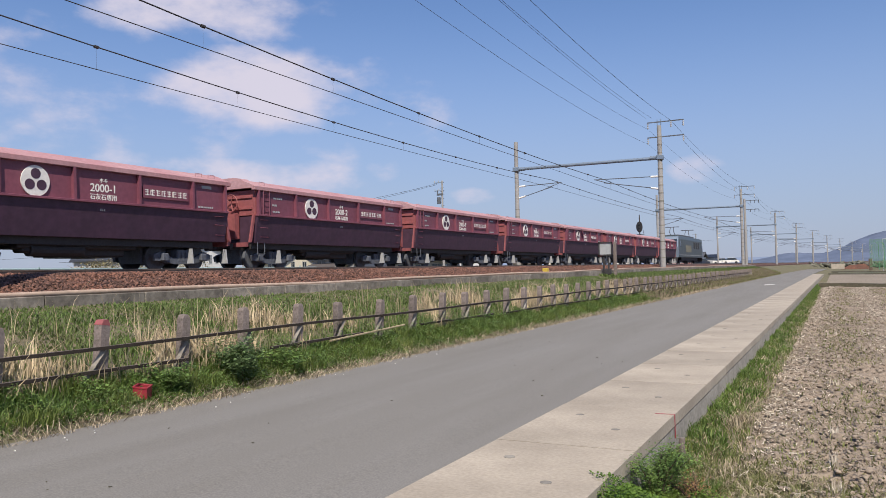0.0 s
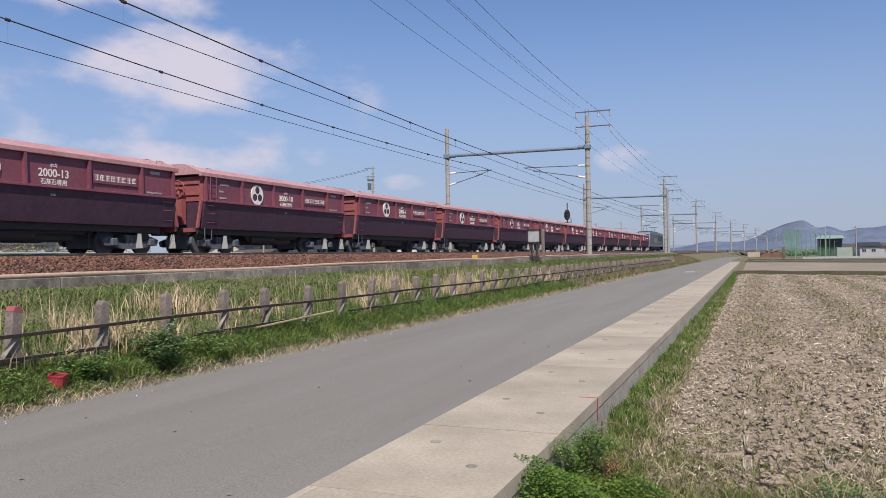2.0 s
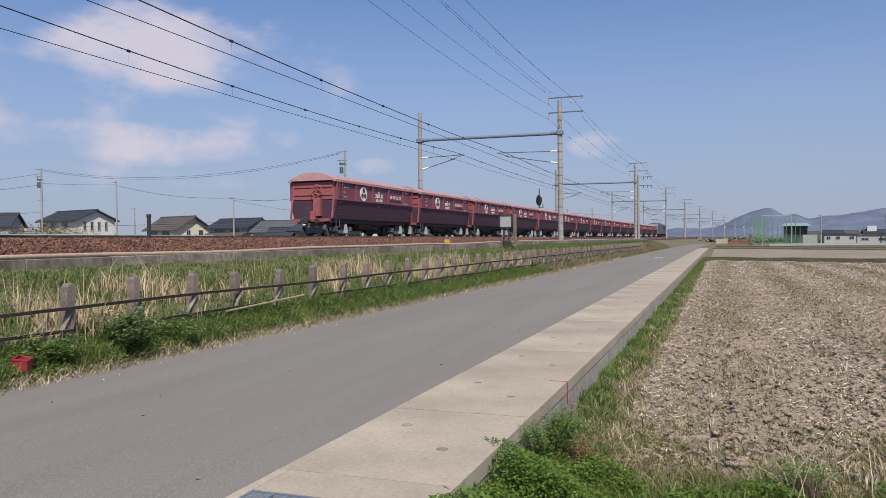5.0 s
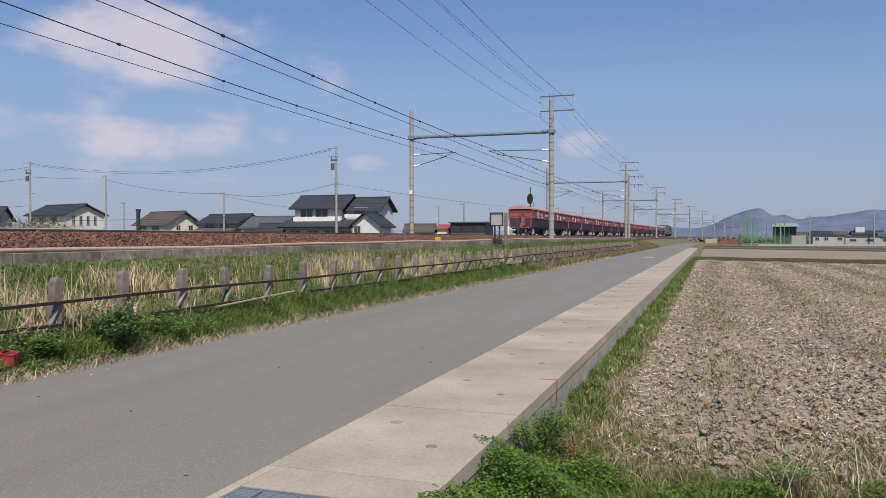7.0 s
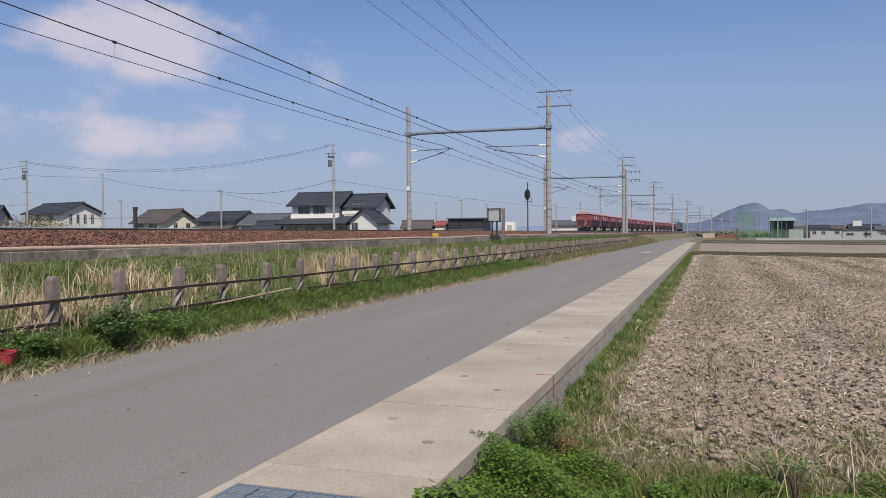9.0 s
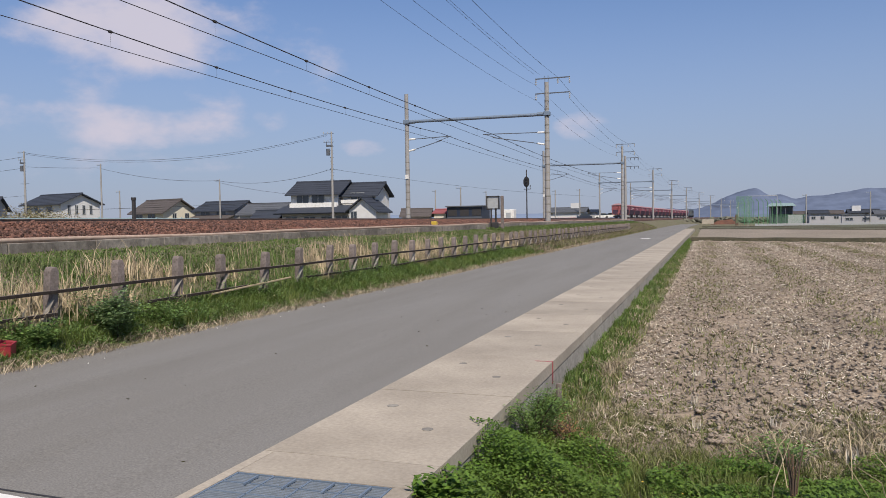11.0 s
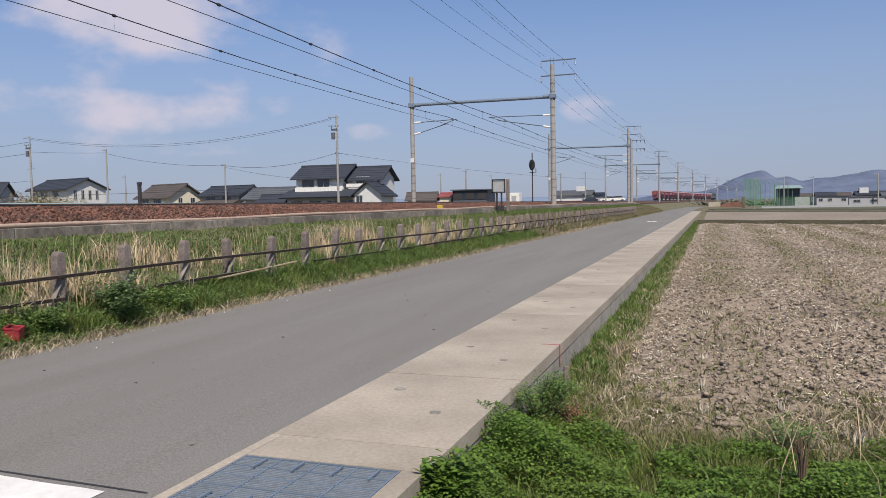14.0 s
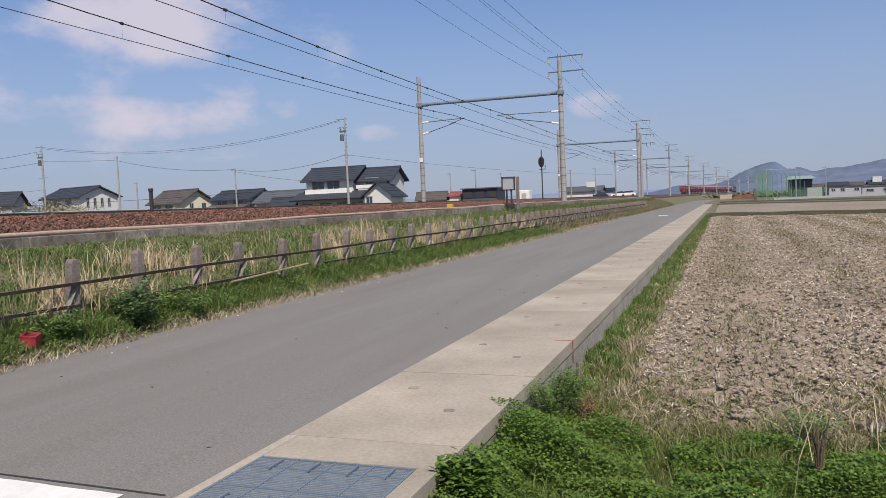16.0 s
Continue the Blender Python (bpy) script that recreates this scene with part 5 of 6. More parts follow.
weed("shrub", "greenish seed-bearing weed at the field's edge", (0.55, 5.6, -0.46), 0.5, 0.09, 130, M["reddish"], M["wood"], 0.014)
weed("shrub", "tall grey-green weed in the stubble", (0.5, 6.5, -0.46), 0.3, 0.3, 700, M["bush"], M["straw"], 0.03)

# bare stalks
for k in range(16):
    sx, sy = rng.uniform(0.2, 2.6), rng.uniform(4.9, 6.3)
    hh, aa = rng.uniform(0.35, 0.75), rng.uniform(0, 6.28)
    bm = B()
    mid = (sx + 0.12 * math.cos(aa), sy + 0.12 * math.sin(aa), -0.46 + hh * 0.55)
    rod(bm, (sx, sy, -0.5), mid, 0.0032, 0.0028, 5)
    rod(bm, mid, (sx + 0.42 * math.cos(aa), sy + 0.42 * math.sin(aa), -0.46 + hh), 0.0035, 0.002, 5)
    tagged(part("dry_stalk", bm, M["straw"]), "bare dry yellow stalk rising from the weeds", "stalk", "dry stalks")

# ---- stubble field ----
fy = np.concatenate([np.arange(5.5, 14, 0.075), np.arange(14, 30, 0.13), np.arange(30, 73, 0.35)])
fx = np.concatenate([np.arange(-1.2, 9, 0.08), np.arange(9, 24, 0.2), np.arange(24, 60, 1.2)])
gx, gy = np.meshgrid(fx, fy)
gz = np.empty(gx.shape)
for j in range(gx.shape[0]):
    for i in range(gx.shape[1]):
        p = Vector((gx[j, i] * 2.2, gy[j, i] * 2.2, 0))
        gz[j, i] = 0.045 * noise.fractal(p, 1.0, 2.1, 4) + 0.10 * (min(abs(noise.noise(p * 1.7)), 0.28) - 0.2) + 0.035 * noise.noise(p * 4.1)
edge_drop = np.clip((gx + 1.2) / 0.4, 0, 1)
gz = -0.41 + 1.35 * gz * (0.35 + 0.65 * edge_drop) - 0.05 * (1 - edge_drop) + 0.025 * np.sin((gx - 2.0) * 2 * math.pi / 2.4)
gz -= 0.10 * np.clip((6.7 - gy) / 0.5, 0, 1)
nx = len(fx)
idx = np.arange(len(fy) * nx).reshape(len(fy), nx)
quads = np.stack([idx[:-1, :-1], idx[:-1, 1:], idx[1:, 1:], idx[1:, :-1]], -1).reshape(-1, 4)
keep_q = (gy[1:, 1:].ravel() < 68.8 - 0.58 * gx[1:, 1:].ravel())
tagged(sheet("field", np.c_[gx.ravel(), gy.ravel(), gz.ravel()].tolist(), quads[keep_q].tolist(), M["earth"], None, False), "harvested rice field of dry cloddy earth", "field", kind="structure")


def field_z(x, y):
    """Height of the worked earth at points of the stubble field."""
    i = np.clip(np.searchsorted(fx, x), 0, len(fx) - 1)
    j = np.clip(np.searchsorted(fy, y), 0, len(fy) - 1)
    return gz[j, i]


def lumps(name, label, x, y, z, size, mat, flat=0.6, category="stones", kind="stuff"):
    """Many angular pieces, squashed octahedra with uneven corners, as one mesh."""
    n = len(x)
    base = np.array([(1, 0, 0), (0, 1, 0), (-1, 0, 0), (0, -1, 0), (0, 0, 1), (0, 0, -1)], float)
    tri = np.array([(0, 1, 4), (1, 2, 4), (2, 3, 4), (3, 0, 4), (1, 0, 5), (2, 1, 5), (3, 2, 5), (0, 3, 5)])
    a = rng.uniform(0, 2 * np.pi, n)
    v = base[None] * rng.uniform(0.6, 1.25, (n, 6, 1)) + rng.normal(0, 0.27, (n, 6, 3))
    v = v * size[:, None, None] * np.array([1, 1, flat])
    ca, sa = np.cos(a)[:, None], np.sin(a)[:, None]
    t = rng.uniform(-0.6, 0.6, n)[:, None]
    vx, vy, vz = v[..., 0] * ca - v[..., 1] * sa, v[..., 0] * sa + v[..., 1] * ca, v[..., 2]
    vz, vx = vz * np.cos(t) - vx * np.sin(t), vz * np.sin(t) + vx * np.cos(t)
    v = np.stack([vx + x[:, None], vy + y[:, None], vz + z[:, None]], -1)
    me = bpy.data.meshes.new(name)
    me.vertices.add(n * 6)
    me.vertices.foreach_set("co", v.ravel())
    me.loops.add(n * 24)
    me.loops.foreach_set("vertex_index", (tri[None] + (np.arange(n) * 6)[:, None, None]).ravel().astype(np.int32))
    me.polygons.add(n * 8)
    me.polygons.foreach_set("loop_start", (np.arange(n * 8) * 3).astype(np.int32))
    me.update(calc_edges=True)
    me.materials.append(mat)
    return tagged(new(name, me), label, category, kind=kind)


def swath(x, y):
    """1 where the straw lies thick, 0 in the bare strips that the machine left, some 2.4 m apart."""
    return 0.5 + 0.5 * np.cos((x - 1.4 + 0.12 * np.sin(y * 0.35)) * 2 * np.pi / 2.4)


n = 150000
x, y = strewn(n, -1.0, 14, 6.8, 69, 1.6)
x = np.where(x > 0, x * (0.45 + 0.55 * np.clip(y / 16, 0, 1.8)), x)
keep = y < 67.5 - 0.58 * x
x, y = x[keep], y[keep]
n = len(x)
lumps("clods", "dry crumbled clods of earth in the field", x, y, field_z(x, y) + rng.uniform(-0.006, 0.018, n), (np.minimum(rng.gamma(1.2, 0.012, n), 0.036) + 0.006) * (0.9 + y / 60), M["clod"], 0.5, "earth")


def chips(name, label, x, y, z, length, w, mat):
    """Short straight straws lying flat or tipped, one narrow strip each."""
    n = len(x)
    a, tip = rng.uniform(0, 2 * np.pi, n), rng.uniform(-0.1, 0.5, n)
    d = np.c_[np.cos(a) * np.cos(tip), np.sin(a) * np.cos(tip), np.sin(tip)] * length[:, None]
    s = np.c_[-np.sin(a), np.cos(a), rng.uniform(-0.6, 0.6, n)] * np.reshape(w, (-1, 1))
    p = np.c_[x, y, z]
    v = np.stack([p - s, p + s, p + d + s, p + d - s], 1)
    f = np.arange(n * 4).reshape(-1, 4)
    ob = sheet(name, v.reshape(-1, 3).tolist(), f.tolist(), mat)
    return tagged(ob, label, "straw", kind="stuff")


n = 190000
x, y = strewn(n, -1.0, 15, 6.9, 68, 1.45)
x = np.where(x > 0, x * (0.45 + 0.55 * np.clip(y / 16, 0, 1.8)), x)
keep = (y < 67.5 - 0.58 * x) & (rng.uniform(0, 1, n) < (0.06 + 0.9 * swath(x, y)) * np.clip((y - 3) / 10, 0.35, 1) * np.clip(patchy(x, y / 2, 1.6, 33) * 1.6, 0.1, 1))
x, y = x[keep], y[keep]
n = len(x)
chips("field_straw", "chopped pale straw scattered over the field", x, y, field_z(x, y) + rng.uniform(0.005, 0.03, n), rng.uniform(0.015, 0.07, n) * (1 + y / 60), 0.0036 * (1 + y / 30), M["chaff"])
# stubble tufts in rows
rows_x, rows_y = np.meshgrid(np.arange(-0.4, 16, 0.32), np.arange(6.9, 50, 0.55))
x0, y0 = rows_x.ravel() + rng.normal(0, 0.06, rows_x.size), rows_y.ravel() + rng.normal(0, 0.14, rows_x.size)
keep = rng.uniform(0, 1, len(x0)) < 0.055
x0, y0 = x0[keep], y0[keep]
x = np.repeat(x0, 16) + rng.normal(0, 0.024, len(x0) * 16)
y = np.repeat(y0, 16) + rng.normal(0, 0.024, len(x0) * 16)
blades("stubble", "short pale stubble tufts of cut rice in rows", x, y, rng.uniform(0.09, 0.18, len(x)) * np.repeat(rng.uniform(0.6, 1.15, len(x0)), 16), 0.009, 0.35, M["chaff"], z=field_z(x, y) - 0.02)
# green regrowth
x, y = strewn(50000, -1.1, 9, 6.4, 30, 2.3)
keep = patchy(x, y, 1.5, 21) > 0.60 - 0.20 * np.exp(-((y - 6.5) / 3.0) ** 2)
x, y = x[keep], y[keep]
blades("field_weeds", "thin green regrowth in patches over the field", x, y, rng.uniform(0.03, 0.10, len(x)), 0.005, 1.3, M["moss"], z=field_z(x, y) - 0.02)
x, y = strewn(110000, -1.0, 12, 7, 66, 1.2)
keep = (y < 66 - 0.58 * x) & (rng.uniform(0, 1, len(x)) < np.clip(0.8 - swath(x, y), 0, 1) * np.clip(patchy(x, y / 3, 2.5, 71) * 2 - 0.35, 0, 1))
x, y = x[keep], y[keep]
blades("strip_weeds", "thin olive growth in the bare strips of the field", x, y, rng.uniform(0.04, 0.10, len(x)), 0.006 * (1 + y / 30), 1.3, M["moss"], z=field_z(x, y) - 0.01)

# earth banks between the fields, and the fields beyond
for y0, slope, wide, top in ((70.0, -0.50, 1.0, -0.13), (143.0, -1.14, 3.0, -0.27), (170.0, -1.42, 4.0, -0.22)):
    vs, fs = [], []
    for k in range(40):
        x = -1.3 + k * 2.2 + bend(y0)
        for dy, z in ((-wide / 2, -0.5), (-wide * 0.3, top), (wide * 0.3, top + 0.01), (wide / 2, -0.5)):
            vs.append((x, y0 + slope * (x + 1.4) + dy + 0.1 * math.sin(k * 1.7), z + 0.03 * math.sin(k * 2.3)))
    for k in range(39):
        for i in range(3):
            a = k * 4 + i
            fs.append((a, a + 4, a + 5, a + 1))
    tagged(sheet("field_bank", vs, fs, M["bank"]), "low grassy earth bank between two fields", "bank", kind="structure")
vs, fs = strip_grid([(-0.9, -0.42), (6, -0.40), (14, -0.40), (40, -0.40)], [70.6, 80, 95, 110, 125, 140.5])
vs = [(x, y - (0.50 + 0.64 * (y - 70.6) / 70) * (x + 1.4), z) for x, y, z in vs]
tagged(sheet("field", vs, fs, M["pale_earth"]), "bare dry earth field beyond the bank", "field", kind="structure")
xs = (0.2, 4, 9, 15, 22, 30, 40, 52, 66, 90, 130)
vs = [(x, a + (178.5 - a) * k / 3, -0.37) for x in xs for a in (max(145 - 1.14 * (x + 1.4), 72),) for k in range(4)]
fs = [(4 * i + k, 4 * i + k + 4, 4 * i + k + 5, 4 * i + k + 1) for i in range(len(xs) - 1) for k in range(3)]
tagged(sheet("field", vs, fs, M["meadow"]), "dull green fallow field before the ball court", "field", kind="structure")

# ---- loose ballast ----
n = 64000
x, y = strewn(n, -13.5, -11.44, 3, 64, 1.25)
zz = np.interp(x, [-13.4, -12.9, -12.2, -11.42], [1.64, 1.63, 1.48, 1.29])
lumps("ballast_stones", "rust-brown crushed ballast stones heaped beside the rails", x, y, zz + rng.uniform(0.0, 0.035, n), rng.uniform(0.020, 0.047, n), M["ballast"], 0.75, "ballast")

n = 36
x, y = rng.uniform(-6.9, -3.0, n), rng.uniform(3.6, 16, n)
lumps("road_debris", "tiny dark bits of twig and grit on the lane", x, y, np.interp(x, [-7.16, -5.0, -2.92], [0.0, 0.035, 0.0]) + 0.004, rng.uniform(0.006, 0.022, n), M["bank"], 0.3, "debris")

n = 34
x, y = -6.62 - np.abs(rng.normal(0, 0.3, n)), 4.2 + 12 * rng.uniform(0, 1, n) ** 2
lumps("road_pebbles", "small pale pebbles along the lane's edge", x, y, np.interp(x, [-7.16, -5.0, -2.92], [0.0, 0.035, 0.0]) + 0.006, rng.uniform(0.006, 0.016, n), M["white"], 0.6, "pebbles")

# ---- trackside equipment ----
cab = thing("trackside_board", "framed white board on dark legs beside the ballast", "board", at=pose(-11.0, 40.6, 1.05))
bm = B()
box(bm, 0, 0, 1.5, 0.62, 0.04, 0.6)
part("panel", bm, M["plate"], cab)
for x, z, sx, sz in ((-0.34, 1.5, 0.06, 0.74), (0.34, 1.5, 0.06, 0.74), (0, 1.84, 0.74, 0.06), (0, 1.16, 0.74, 0.06)):
    bm = B()
    box(bm, x, -0.02, z, sx, 0.08, sz)
    part("frame", bm, M["dark"], cab)
for x in (-0.12, 0.14):
    bm = B()
    rod(bm, (x, 0.03, -0.1), (x, 0.03, 1.3), 0.05, None, 8)
    part("leg", bm, M["dark"], cab)
bm = B()
box(bm, 0.1, 0.0, 0.28, 0.34, 0.25, 0.3, bevel=0.02)
part("junction_box", bm, M["dark"], cab)
bm = B()
box(bm, 0, 0, 0.9, 0.16, 0.16, 2.0, bevel=0.015)
for z in (0.5, 0.9, 1.3, 1.7):
    box(bm, 0.02, -0.085, z, 0.06, 0.02, 0.12)
ob = tagged(part("concrete_post", bm, M["post"]), "weathered concrete post with slots beside a board", "post")
ob.location = (-10.75, 41.6, 1.05)
bm = B()
box(bm, 0, 0, 0.11, 0.24, 0.24, 0.22, bevel=0.02)
ob = tagged(part("cable_marker", bm, M["yellow"]), "small yellow box standing on the ballast edge", "box")
ob.location = (-11.75, 33.1, 1.36)

sig = thing("railway_signal", "black oval colour-light signal on a dark mast", "signal", at=pose(-23.3, 103.7, 1.1))
bm = B()
rod(bm, (0, 0, -0.1), (0, 0, 7.4), 0.09, 0.07, 8)
part("mast", bm, M["dark"], sig)
bm = B()
geo = bmesh.ops.create_cone(bm, cap_ends=True, segments=20, radius1=0.42, radius2=0.42, depth=0.08)
bmesh.ops.transform(bm, matrix=Matrix.Translation((0, -0.16, 5.75)) @ Matrix.Rotation(radians(90), 4, "X") @ Matrix.Diagonal((1, 1.75, 1, 1)), verts=geo["verts"])
part("backboard", bm, M["black"], sig)
for z in (5.35, 5.75, 6.15):
    bm = B()
    rod(bm, (0, -0.2, z), (0, -0.45, z), 0.12, None, 10)
    part("lamp_hood", bm, M["black"], sig)
bm = B()
box(bm, 0.1, 0, 4.75, 0.9, 0.5, 0.06)
rod(bm, (0.5, -0.2, 4.75), (0.5, -0.2, 5.3), 0.02, None, 5)
rod(bm, (0.5, 0.2, 4.75), (0.5, 0.2, 5.3), 0.02, None, 5)
part("platform", bm, M["dark"], sig)

bm = B()
rod(bm, (0, 0, -0.6), (0, 0, 1.85), 0.09, None, 8)
rod(bm, (0, 0, 1.82), (0, 0, 1.95), 0.11, None, 8)
ob = tagged(part("short_pole", bm, M["dark"]), "short dark pole beyond the tracks", "pole")
ob.location = (-25.0, 29.0, 0.95)

# low guard rail beyond the line
gr = thing("guard_rail", "pale green-white pipe guard rail beyond the tracks", "guard rail")
for k in range(14):
    bm = B()
    rod(bm, (-27.0, 9 + k * 2.0, 0.5), (-27.0, 9 + k * 2.0, 2.04), 0.035, None, 6)
    part("post", bm, M["teal"], gr)
for z in (1.98, 1.78):
    bm = B()
    rod(bm, (-27.0, 7, z), (-27.0, 36.5, z - 0.05), 0.035, None, 6)
    part("rail", bm, M["teal"], gr)

# low concrete wall beyond the line
bm = B()
box(bm, -26.2, 25, 1.15, 0.2, 120, 1.3)
tagged(part("boundary_wall", bm, M["plate"]), "low pale grey concrete wall beyond the tracks", "wall", kind="structure")

# hedge beyond
def crown(c, rx, ry, rz, count, size, mat, parent):
    u = rng.normal(0, 1, (count, 3))
    u /= np.linalg.norm(u, axis=1)[:, None]
    r = rng.uniform(0.55, 1.08, count)[:, None]
    lumpy = 1 + 0.25 * np.sin(u[:, :1] * 5 + 1) * np.cos(u[:, 2:] * 6)
    p = np.array(c) + u * r * lumpy * np.array([rx, ry, rz])
    leaves("foliage", "", p, size, mat, parent=parent, droop=0.8)


M["hedge"] = material("dry_hedge_leaf", (0.25, 0.20, 0.105), 0.7, vary=0.2, grain=2, patch=0.6, bump=0, second=(0.19, 0.18, 0.08), island=0.4)
for k, (x, y, w) in enumerate(((-35, 28.3, 1.8), (-33.5, 30.5, 2.0), (-35, 33.5, 2.2))):
    hd = thing("bush", "straw-brown half-dry garden bush beyond the tracks", "bush", "bushes beyond the line", pose(x, y, 0.5))
    bm = B()
    for a in range(5):
        rod(bm, (0, 0, -0.1), (0.7 * math.cos(a * 1.3), 0.7 * math.sin(a * 1.3), 1.3), 0.05, 0.02, 5)
    part("trunk", bm, M["wood"], hd)
    crown((0, 0, 1.1), w * 0.9, w * 0.8, 0.95, 5200, 0.085, M["hedge"], hd)


# ---- houses and sheds beyond the line ----
def gable(hs, x, y, z, ln, half, rise, eave, mat, along="x", thick=0.2, name="roof"):
    """A gabled tile roof centred at x, y on walls of height z: slabs, ridge and verge tiles."""
    k = rise / half
    b = B()
    prof = [(-half - eave, z - eave * k), (0, z + rise), (half + eave, z - eave * k), (half + eave, z - eave * k + thick), (0, z + rise + thick), (-half - eave, z - eave * k + thick)]
    off = y if along == "x" else x
    prism(b, [(u + off, v) for u, v in prof], along, (x if along == "x" else y) - ln - eave, (x if along == "x" else y) + ln + eave)
    r = part(name, b, mat, hs)
    b = B()
    e = ln + eave + 0.05
    if along == "x":
        rod(b, (x - e, y, z + rise + thick), (x + e, y, z + rise + thick), 0.15, None, 6)
    else:
        rod(b, (x, y - e, z + rise + thick), (x, y + e, z + rise + thick), 0.15, None, 6)
    part("ridge", b, mat, r)
    # tile courses
    b = B()
    steps = max(3, int(half / 0.55))
    for s in (-1, 1):
        for i in range(steps):
            u = (i + 0.5) / steps * (half + eave)
            zz = z + rise - u * k + thick + 0.015
            if along == "x":
                box(b, x, y + s * u, zz, 2 * e - 0.1, 0.08, 0.035)
            else:
                box(b, x + s * u, y, zz, 0.08, 2 * e - 0.1, 0.035)
    part("tile_course", b, mat, r)
    return r


def walls(hs, x, y, sx, sy, h, mat, rise=0.0, along="x"):
    b = B()
    box(b, x, y, h / 2 - 0.2, sx, sy, h + 0.4)
    if rise:
        if along == "x":
            prism(b, [(y - sy / 2, h), (y, h + rise), (y + sy / 2, h)], "x", x - sx / 2, x + sx / 2)
        else:
            prism(b, [(x - sx / 2, h), (x, h + rise), (x + sx / 2, h)], "y", y - sy / 2, y + sy / 2)
    return part("wall", b, mat, hs)


def window(hs, x, y, z, w, h, face="s"):
    b = B()
    if face == "s":
        box(b, x, y - 0.02, z, w, 0.07, h)
    else:
        box(b, x + 0.02, y, z, 0.07, w, h)
    g = part("window", b, M["glass"], hs)
    b = B()
    for s in (-1, 0, 1):
        if face == "s":
            box(b, x + s * w / 2, y - 0.05, z, 0.07, 0.06, h + 0.1)
        else:
            box(b, x + 0.05, y + s * w / 2, z, 0.06, 0.07, h + 0.1)
    for s in (-1, 1):
        if face == "s":
            box(b, x, y - 0.05, z + s * h / 2, w + 0.1, 0.06, 0.07)
        else:
            box(b, x + 0.05, y, z + s * h / 2, 0.06, w + 0.1, 0.07)
    part("window_frame", b, M["plate"], g)


# large two-storey house, its front turned a little to the lane
hs = thing("house", "white two-storey house with slate-blue tiled roofs and balcony", "house", "houses beyond the line", pose(-56.6, 113.0, 0.55, 0, 0, 2))
walls(hs, -2.6, 0, 8.2, 7.0, 5.9, M["wall_white"], 1.7, "x")
walls(hs, 4.6, 0.6, 5.6, 6.0, 5.5, M["wall_white"], 1.7, "x")
walls(hs, 0.2, -1.2, 15.4, 8.0, 2.7, M["wall_grey"])
gable(hs, -2.6, 0, 5.9, 4.1, 3.5, 1.8, 0.75, M["roof"], "x")
gable(hs, 4.6, 0.6, 5.55, 2.8, 3.0, 1.75, 0.7, M["roof"], "x")
b = B()
prism(b, [(-6.6, 2.55), (-3.3, 3.75), (-3.3, 3.9), (-6.7, 2.72)], "x", -8.2, 4.2)
part("lower_roof", b, M["roof"], hs)
walls(hs, 7.0, -4.2, 4.4, 5.0, 3.0, M["wall_white"], 1.7, "y")
gable(hs, 7.0, -4.2, 3.0, 2.5, 2.2, 1.75, 0.6, M["roof"], "y")
b = B()
box(b, -2.6, -4.0, 3.85, 8.2, 0.12, 0.95)
box(b, -6.65, -3.6, 3.85, 0.12, 0.9, 0.95)
part("balcony", b, M["white"], hs, "white balcony parapet")
b = B()
box(b, 4.2, -3.2, 4.45, 4.6, 0.12, 0.55)
part("balcony", b, M["white"], hs, "white balcony parapet")
for x in (-4.6, -1.9):
    window(hs, x, -3.5, 5.0, 2.1, 1.6)
window(hs, 4.4, -2.4, 5.1, 2.2, 1.4)
for x in (-5.8, -2.6, 0.4, 2.9):
    window(hs, x, -5.2, 1.3, 2.0, 1.7)
window(hs, 5.6, -6.7, 1.6, 1.0, 2.4)

# white house with four slit windows in the gable
hs = thing("house", "white house with dark grey tiled roof and slit windows", "house", "houses beyond the line", pose(-121, 120, 0.8, 0, 0, -14))
walls(hs, 0, 0, 13, 8, 5.4, M["wall_white"], 1.7, "x")
gable(hs, 0, 0, 5.4, 6.5, 4.0, 1.8, 0.7, M["roof"], "x")
for y in (-2.4, -0.9, 0.6, 2.1):
    window(hs, 6.5, y, 4.2, 0.55, 1.7, "e")
for x in (-4.5, -1.5, 2.5):
    window(hs, x, -4.0, 4.2, 1.8, 1.3)

hs = thing("house", "cream house with brown tiled roof and shuttered gable", "house", "houses beyond the line", pose(-96.5, 120, 0.4, 0, 0, -16))
walls(hs, 0, 0, 9.5, 7, 3.8, M["wall_cream"], 2.0, "x")
gable(hs, 0, 0, 3.8, 4.75, 3.5, 2.1, 0.7, M["roof_brown"], "x")
window(hs, 4.75, -1.2, 3.0, 0.8, 1.0, "e")
window(hs, 4.75, 1.5, 3.0, 0.9, 1.0, "e")
for x in (-2.6, 1.2):
    window(hs, x, -3.5, 2.9, 2.2, 1.2)

hs = thing("house", "dark-roofed house with grey walls and a lean-to", "house", "houses beyond the line", pose(-83.3, 121, 0.3, 0, 0, -8))
walls(hs, 0, 0, 9.0, 6.5, 4.0, M["wall_grey"], 1.3, "x")
gable(hs, 0, 0, 4.0, 4.5, 3.2, 1.4, 0.7, M["roof"], "x")
window(hs, 4.5, 0, 3.4, 1.6, 1.2, "e")
for x in (-2.2, 1.6):
    window(hs, x, -3.25, 3.3, 2.2, 1.1)
b = B()
prism(b, [(-5.4, 2.3), (-3.2, 3.0), (-3.2, 3.15), (-5.5, 2.45)], "x", -4.6, 4.8)
part("lower_roof", b, M["roof_brown"], hs)

